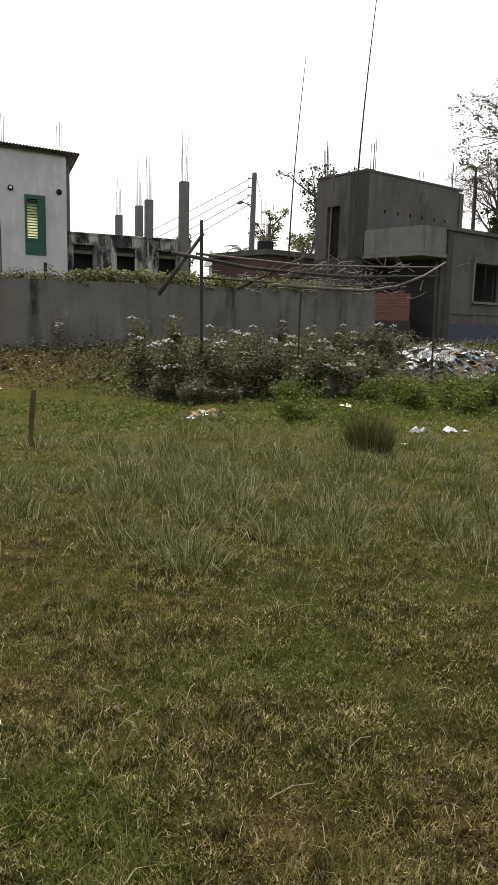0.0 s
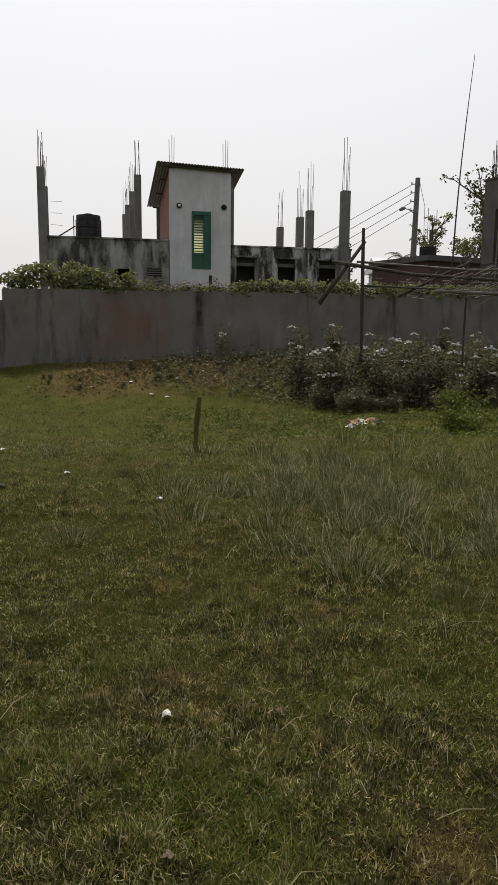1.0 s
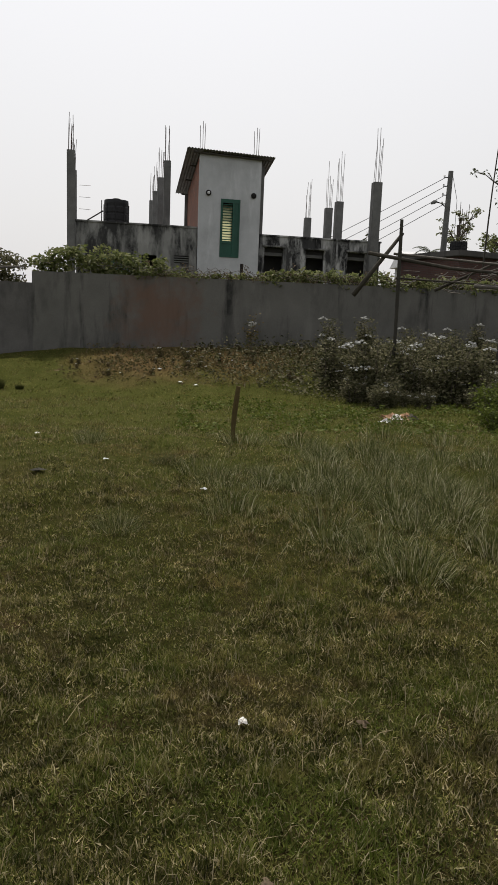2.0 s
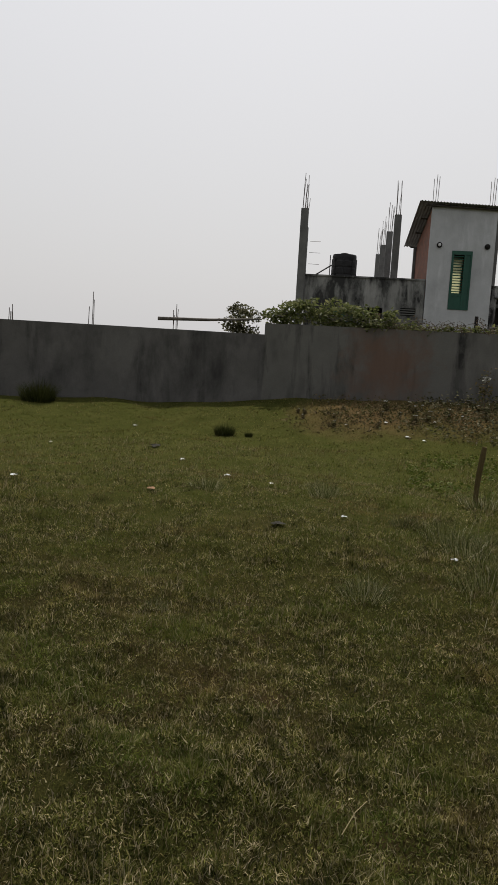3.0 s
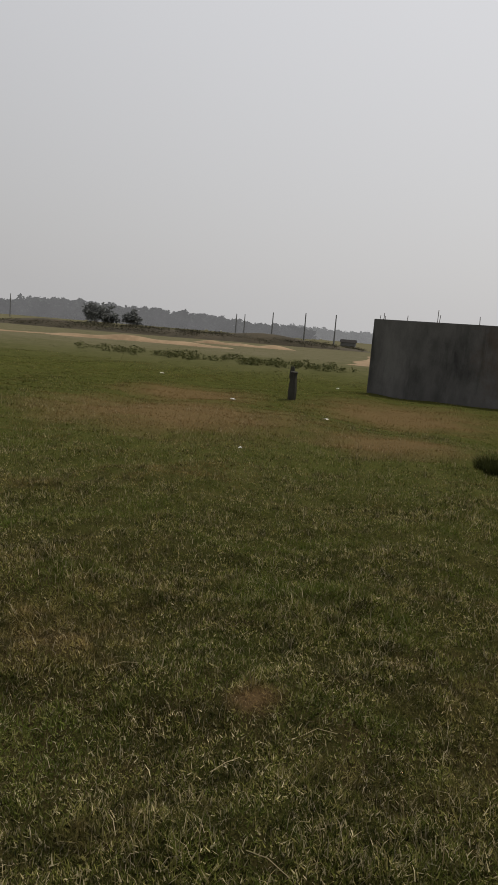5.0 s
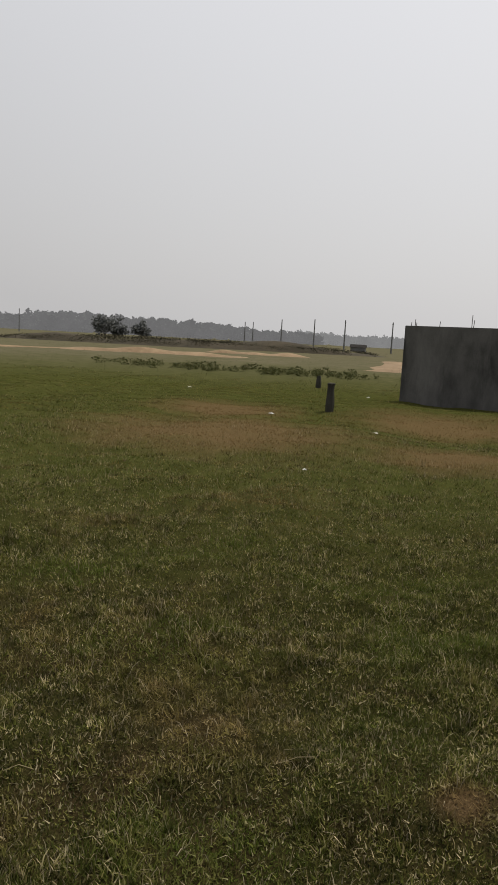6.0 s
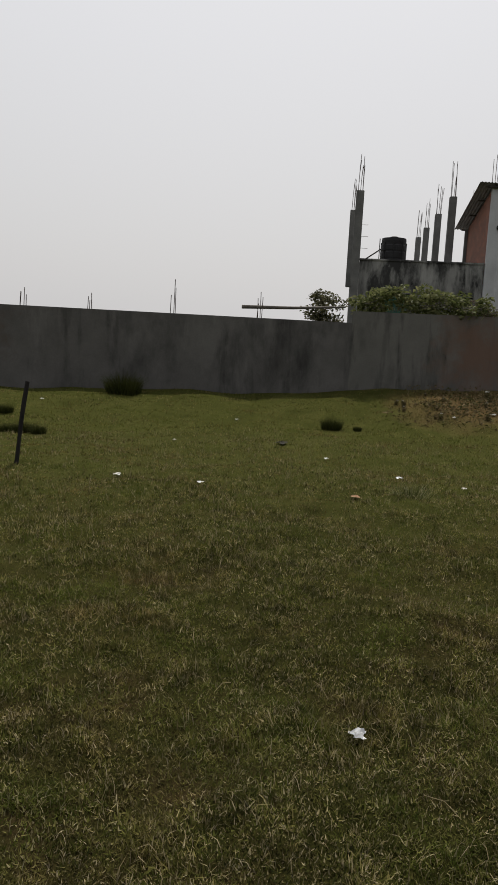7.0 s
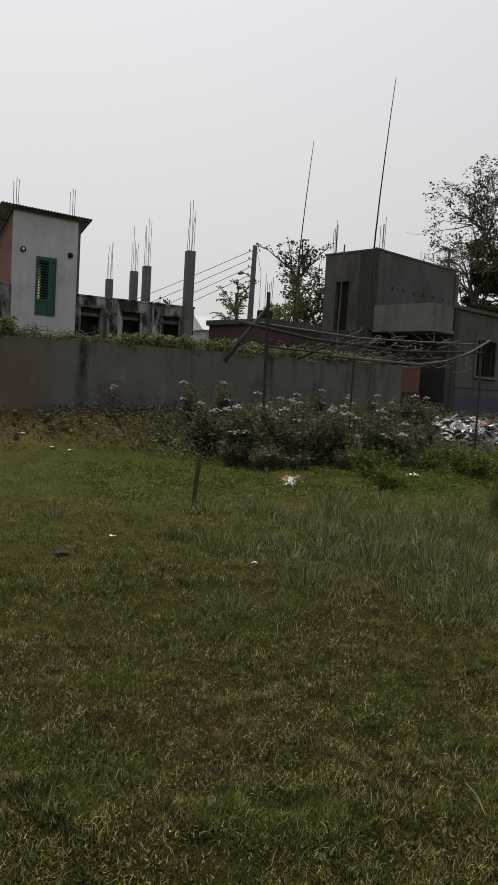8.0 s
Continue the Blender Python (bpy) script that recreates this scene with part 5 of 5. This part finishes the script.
SCRAPS = [(1.78, 3.09, 0.034, 0.024), (-0.94, 3.8, 0.055, 0.035), (-0.78, 9.95, 0.15, 0.04), (-3.65, 8.21, 0.13, 0.05), (1.55, 15.75, 0.16, 0.05), (1.87, 15.55, 0.14, 0.05), (4.6, 16.4, 0.12, 0.06),
          (4.75, 11.7, 0.16, 0.07), (5.45, 12.75, 0.24, 0.05), (-0.09, 9.24, 0.1, 0.03), (1.75, 6.4, 0.08, 0.03), (-2.77, 8.2, 0.12, 0.03), (-4.21, 12.0, 0.1, 0.05), (-1.2, 8.25, 0.16, 0.05),
          (-3.9, 15.1, 0.14, 0.04), (-18.65, 11.2, 0.2, 0.05), (-12.4, 9.47, 0.16, 0.04), (-7.05, 6.0, 0.07, 0.05), (-9.32, 9.29, 0.15, 0.05), (-8.1, 15.2, 0.12, 0.05), (0.86, 7.5, 0.09, 0.03),
          (8.1, 13.0, 0.24, 0.05), (7.5, 9.6, 0.12, 0.11), (7.95, 9.4, 0.18, 0.1), (8.15, 9.3, 0.14, 0.05), (0.3, 16.3, 0.12, 0.06), (1.1, 16.6, 0.14, 0.08), (2.1, 16.8, 0.12, 0.08), (2.7, 17.2, 0.1, 0.05), (-16.5, 16.0, 0.16, 0.05), (6.55, 8.3, 0.12, 0.04), (-1.78, 11.34, 0.12, 0.05)]
for k, (x, y, s, h) in enumerate(SCRAPS):
    if k not in (0, 1, 7, 8, 21, 22, 23):
        s, h = s * 0.55, h * 0.5
    scrap("plastic_scrap", "crumpled tan wrapper lying in the grass" if k == 13 else "crumpled white plastic scrap lying in the grass", x, y, s, h, RAG if k == 13 else LITTER if k % 3 else PAPER, 100 + k)
scrap("plastic_bag", "dark crumpled plastic bag lying in the grass", 7.68, 9.62, 0.15, 0.11, GREYBAG, 150)
for k in range(7):
    scrap("rag", "faded orange rag in a small rubbish pile", 4.95 + 0.11 * (k % 4) + 0.03 * k, 12.35 + 0.09 * (k // 2), 0.24, 0.12, (RAG, PAPER, RAG, HEAP)[k % 4], 160 + k)
scrap("clod", "dark clod of dung on the turf", -2.58, 12.45, 0.17, 0.05, STUMP, 170)
scrap("clod", "dark flat clod on the turf", 0.34, 7.0, 0.1, 0.02, STUMP, 171)
scrap("dead_leaf", "curled brown dead leaf on the turf", 2.22, 3.11, 0.035, 0.02, DRYLEAF, 172)
scrap("dead_leaf", "reddish wrapper pressed into the turf", 1.78, 2.35, 0.03, 0.01, DRYLEAF, 173)
for k, (x, y, l, a) in enumerate(((2.67, 2.46, 0.17, 8), (2.98, 2.6, 0.12, 20), (2.5, 3.1, 0.12, 60), (2.25, 3.0, 0.14, 35), (3.2, 3.7, 0.2, 10), (1.2, 3.2, 0.2, 70), (1.25, 4.0, 0.16, 55))):
    z = float(ground_z(x, y)) + 0.03
    dx, dy = l / 2 * math.cos(radians(a)), l / 2 * math.sin(radians(a))
    tagged(part("straw_stalk", Geo().tube([(x - dx, y - dy, z), (x, y, z + 0.02), (x + dx, y + dy, z + 0.005)], 0.0014, 5), DRYST), "pale dry straw stalk lying on the turf", "stalk", "straw stalks")
r = np.random.default_rng(175)
for k in range(34):
    rad, th, l, a = r.uniform(1.9, 5.2), radians(r.uniform(40, 165)), r.uniform(0.05, 0.15), r.uniform(0, 2 * math.pi)
    x, y = 0.3 + rad * math.cos(th), rad * math.sin(th)
    z = float(ground_z(x, y)) + r.uniform(0.028, 0.04)
    dx, dy, bend = l / 2 * math.cos(a), l / 2 * math.sin(a), r.uniform(-0.25, 0.25)
    path = [(x - dx, y - dy, z - 0.012), (x - dy * bend, y + dx * bend, z + r.uniform(0.0, 0.02)), (x + dx, y + dy, z)]
    tagged(part("straw_stalk", Geo().tube(path, r.uniform(0.0009, 0.0016), 4), DRYST), "pale dry straw stalk lying on the turf", "stalk", "straw stalks")

# heap beside the end of the wall
hx, hy = 12.9, 16.9
g = Geo()
n, r = 26, np.random.default_rng(180)
for i in range(n):
    for j in range(n):
        u, v = i / (n - 1) * 2 - 1, j / (n - 1) * 2 - 1
        q = max(0.0, 1 - u * u - v * v)
        x, y = hx + u * 2.2, hy + v * 1.5
        g.v.append((x, y, float(ground_z(x, y)) - 0.05 + 0.34 * q ** 0.7 + r.normal(0, 0.03) * q))
for i in range(n - 1):
    for j in range(n - 1):
        a = i * n + j
        g.f.append((a, a + n, a + n + 1, a + 1))
tagged(part("rubbish_mound", g, HEAP, smooth=True), "dark rubbish heap beside the end of the wall", "rubbish heap")
for mat, cnt, nm in ((LITTER, 24, "white"), (GREYBAG, 62, "grey"), (PAPER, 18, "pale"), (BLUEBAG, 12, "blue"), (RAG, 14, "orange"), (HEAP, 60, "dark")):
    g = Geo()
    for k in range(cnt):
        a, q = r.uniform(0, 2 * math.pi), math.sqrt(r.random()) * 0.95
        u, v = q * math.cos(a), q * math.sin(a)
        x, y = hx + u * 2.0 - (0.25 if nm == "white" else 0), hy + v * 1.35
        z = float(ground_z(x, y)) + 0.34 * max(0, 1 - q * q) ** 0.7 - 0.03
        c = crumpled(r.uniform(0.07, 0.26), r.uniform(0.05, 0.13), r, 5)
        k0 = len(g.v)
        m = pose(x, y, z, r.uniform(-35, 35), r.uniform(-35, 35), r.uniform(0, 360))
        g.v += [tuple(m @ Vector(p)) for p in c.v]
        g.f += [tuple(i + k0 for i in fc) for fc in c.f]
    tagged(part("loose_rubbish", g, mat), nm + " plastic and paper strewn over the heap", "rubbish", kind="stuff")
for k, (x, y, s) in enumerate(((12.0, 16.5, 0.5), (12.45, 16.4, 0.45), (12.2, 16.7, 0.5))):
    ob = scrap("sack", "large crumpled white plastic sack on the rubbish heap", x, y, s, 0.36, LITTER, 190 + k, float(ground_z(x, y)) + 0.2)

# ---- far side of the field ----
SAND = mottled("pale_sandy_soil", (0.13, 0.09, 0.053), (0.24, 0.17, 0.105), 0.4, 0.95, fine=3.0)
REDSOIL = mottled("bare_brown_field", (0.026, 0.023, 0.015), (0.052, 0.042, 0.027), 0.15, 0.95, fine=1.2)
FARGRASS = leafy("far_grass_clumps", [(0.04, 0.044, 0.016), (0.065, 0.066, 0.026), (0.095, 0.09, 0.04)], 0.7, 0.1)


def mound(name, label, cx, cy, lx, ly, turn, h, mat, seed, nx=40, ny=14):
    """A low bank of soil lying on the plain."""
    r = np.random.default_rng(seed)
    g = Geo()
    ph = r.uniform(0, 6, 4)
    for i in range(nx):
        for j in range(ny):
            u, v = i / (nx - 1) * 2 - 1, j / (ny - 1) * 2 - 1
            q = max(0.0, 1 - u ** 4) * max(0.0, 1 - v * v)
            wob = 0.75 + 0.25 * math.sin(5 * u + ph[0]) + 0.2 * math.sin(11 * u + ph[1] + v)
            g.v.append((u * lx / 2, v * ly / 2 * (0.8 + 0.2 * math.sin(4 * u + ph[2])), -0.13 + (h * wob + 0.14) * q))
    for i in range(nx - 1):
        for j in range(ny - 1):
            a = i * ny + j
            g.f.append((a, a + ny, a + ny + 1, a + 1))
    ob = part(name, g, mat, smooth=True)
    ob.matrix_world = pose(cx, cy, 0.02, 0, 0, turn)
    return tagged(ob, label, "ground", kind="structure")


mound("soil_bank", "dark brown overgrown bank beyond the pasture", -84, 50, 52, 18, 64, 1.15, REDSOIL, 201)
mound("soil_bank", "pale sandy bank of dug soil", -51, 26.5, 16, 4.5, 63, 0.32, SAND, 202)
mound("soil_bank", "small pale heap of dug soil", -57, 40.5, 11, 4.5, 55, 0.3, SAND, 203)
mound("dirt_track", "pale dirt track across the far pasture", -53, 12, 26, 1.8, 97, 0.12, SAND, 204)
mound("dirt_track", "pale bare sandy patch beyond the wall end", -43, 44, 30, 4.0, 134, 0.07, SAND, 205)
r = np.random.default_rng(209)
n = 30000
u, q = r.uniform(-25, 25, n), r.uniform(-8, 8, n)
ok = patches(u, q, 2.2, 208) + r.normal(0, 0.12, n) > 0.5
u, q, n = u[ok], q[ok], int(ok.sum())
ca, sa = math.cos(radians(64)), math.sin(radians(64))
x, y = -84 + u * ca - q * sa, 50 + u * sa + q * ca
z = 0.85 * np.clip(1 - (u / 26) ** 4, 0, 1) * np.clip(1 - (q / 9) ** 2, 0, 1) + 0.25 * r.random(n) ** 2
SCRUB = leafy("far_scrub_leaves", [(0.03, 0.03, 0.018), (0.05, 0.045, 0.028), (0.07, 0.062, 0.042)], 0.9, 0.02)
foliage("scrub", np.stack([x, y, z], -1), 0.05, 0.13, SCRUB, 207)
tagged(scene.objects["scrub"], "low dark scrub growing over the far bank", "scrub", kind="stuff")
r = np.random.default_rng(210)
cs, rs = [], []
for k in range(110):
    q = r.random()
    cs.append((-33.5 + 7.5 * q + r.normal(0, 1.7), 16.5 + 8.0 * q + r.normal(0, 1.0), 0.04))
    rs.append(r.uniform(0.12, 0.5) ** 1.2 * (1.15 - 0.4 * q))
WEEDS = leafy("rank_weed_leaves", [(0.04, 0.044, 0.016), (0.068, 0.073, 0.026), (0.1, 0.1, 0.04)], 0.8, 0.25)
foliage("weed_strip", clumps(r, cs, rs, 800, 0.55), 0.03, 0.085, WEEDS, 212)
tagged(scene.objects["weed_strip"], "strip of low rank weeds across the pasture", "weeds", kind="stuff")
n = 5000
rad, th = 24 + 60 * r.random(n) ** 1.6, np.radians(r.uniform(118, 172, n))
x, y = rad * np.cos(th), rad * np.sin(th)
v, f = blade_arrays(x, y, ground_z(x, y), r.uniform(0.04, 0.09, n), np.full(n, 0.02), r.uniform(0.4, 1.1, n), r)
tagged(new("grass", raw_mesh("grass", v, f, FARGRASS)), "rough grass of the far pasture", "grass", kind="stuff")

for k, (dx, dy, dist, h) in enumerate(((-0.7477, 0.6633, 150, 6.2), (-0.7742, 0.6323, 155, 6.2), (-0.8013, 0.5978, 165, 6.1), (-0.8298, 0.5578, 185, 5.6), (-0.8235, 0.567, 200, 6.0), (-0.956, 0.2926, 220, 6.5), (-0.7047, 0.7089, 150, 6.2))):
    x, y = dx * dist - 0.3, dy * dist + 1.2
    p = thing("power_pole", "slim distant power pole across the plain", "utility pole", "distant poles")
    p.matrix_world = pose(x, y, 0)
    part("shaft", Geo().tube([(0, 0, -0.3), (0, 0, h)], [0.17, 0.1], 6), COLUMN, p)
    part("crossarm", Geo().tube([(-0.5, 0.3, h - 0.4), (0.5, -0.3, h - 0.4)], 0.05, 5), COLUMN, p)
barn = thing("hut", "low dark hut far across the plain", "hut")
barn.matrix_world = pose(-115, 107, 0, 0, 0, 40) @ Matrix.Scale(0.5, 4)
part("wall", Geo().box((-3, -2, 0), (3, 2, 1.8)), COLUMN, barn)
g = Geo()
g.v = [(-3.4, -2.4, 1.8), (3.4, -2.4, 1.8), (3.4, 2.4, 1.8), (-3.4, 2.4, 1.8), (-3.4, 0, 3.0), (3.4, 0, 3.0)]
g.f = [(0, 1, 5, 4), (2, 3, 4, 5), (0, 4, 3), (1, 2, 5), (0, 3, 2, 1)]
part("roof", g, IRON, barn)


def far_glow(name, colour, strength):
    """Distance seen through bright haze: the haze is put into a flat, slightly glowing tint."""
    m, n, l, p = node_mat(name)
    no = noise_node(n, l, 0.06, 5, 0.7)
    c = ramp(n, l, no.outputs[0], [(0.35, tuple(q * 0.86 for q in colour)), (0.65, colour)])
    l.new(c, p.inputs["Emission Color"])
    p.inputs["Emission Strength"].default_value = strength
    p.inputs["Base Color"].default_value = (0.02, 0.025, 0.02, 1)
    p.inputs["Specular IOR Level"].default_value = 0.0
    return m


def treeline(name, label, dist, a0, a1, heights, mat, seed):
    """A far wood: uneven row of tree crowns standing on the plain."""
    r = np.random.default_rng(seed)
    pts, sizes = [], []
    for a in np.arange(a0, a1, 0.12):
        h = np.interp(a, *heights) * r.uniform(0.8, 1.12)
        for k in range(7):
            d = dist * r.uniform(0.97, 1.05)
            pts.append((d * math.cos(radians(a)) + r.normal(0, 0.8), d * math.sin(radians(a)) + r.normal(0, 0.8), h * r.uniform(0.05, 0.95)))
            sizes.append(h * r.uniform(0.1, 0.2) + 0.4)
    c = clumps(r, pts, np.ones(len(pts)) * 1.0, 26, 0.9)
    sz = np.repeat(np.array(sizes), 26)[: len(c)]
    v, f = leaf_arrays(c, sz, r, 1.1, 0.2)
    v[:, 2] = np.maximum(v[:, 2], -0.5)
    return tagged(new(name, raw_mesh(name, v, f, mat)), label, "woods", kind="stuff")


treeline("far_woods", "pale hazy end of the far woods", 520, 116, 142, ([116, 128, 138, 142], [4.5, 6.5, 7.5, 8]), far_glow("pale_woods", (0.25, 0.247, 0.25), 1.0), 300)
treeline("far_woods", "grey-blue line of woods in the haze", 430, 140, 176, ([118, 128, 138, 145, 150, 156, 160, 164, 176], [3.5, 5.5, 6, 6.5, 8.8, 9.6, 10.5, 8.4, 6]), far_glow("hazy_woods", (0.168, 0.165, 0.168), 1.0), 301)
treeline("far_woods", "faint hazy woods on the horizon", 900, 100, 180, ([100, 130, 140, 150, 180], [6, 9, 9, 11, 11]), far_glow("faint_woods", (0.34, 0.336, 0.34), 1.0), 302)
# Haze is put into the leaf colour: paler, greyer tones for distant trees.
FARLEAF = leafy("hazy_tree_leaves", [(0.09, 0.094, 0.09), (0.12, 0.125, 0.12), (0.15, 0.155, 0.15)], 0.9, 0.2)
tree("dark bushy tree standing alone on the plain", -163, 71, 0, 5.5, 3.9, 303, FARLEAF, 26, 0.25, 0.5, flat=1.0, low=0.1, limbs=14)
tree("dark bushy tree standing alone on the plain", -160, 79, 0, 3.6, 2.8, 304, FARLEAF, 26, 0.25, 0.5, flat=1.0, low=0.1, limbs=14)
tree("low hazy bush on the plain", -164, 75, 0, 2.4, 2.4, 305, FARLEAF, 26, 0.25, 0.5, flat=1.0, low=0.1, limbs=12)
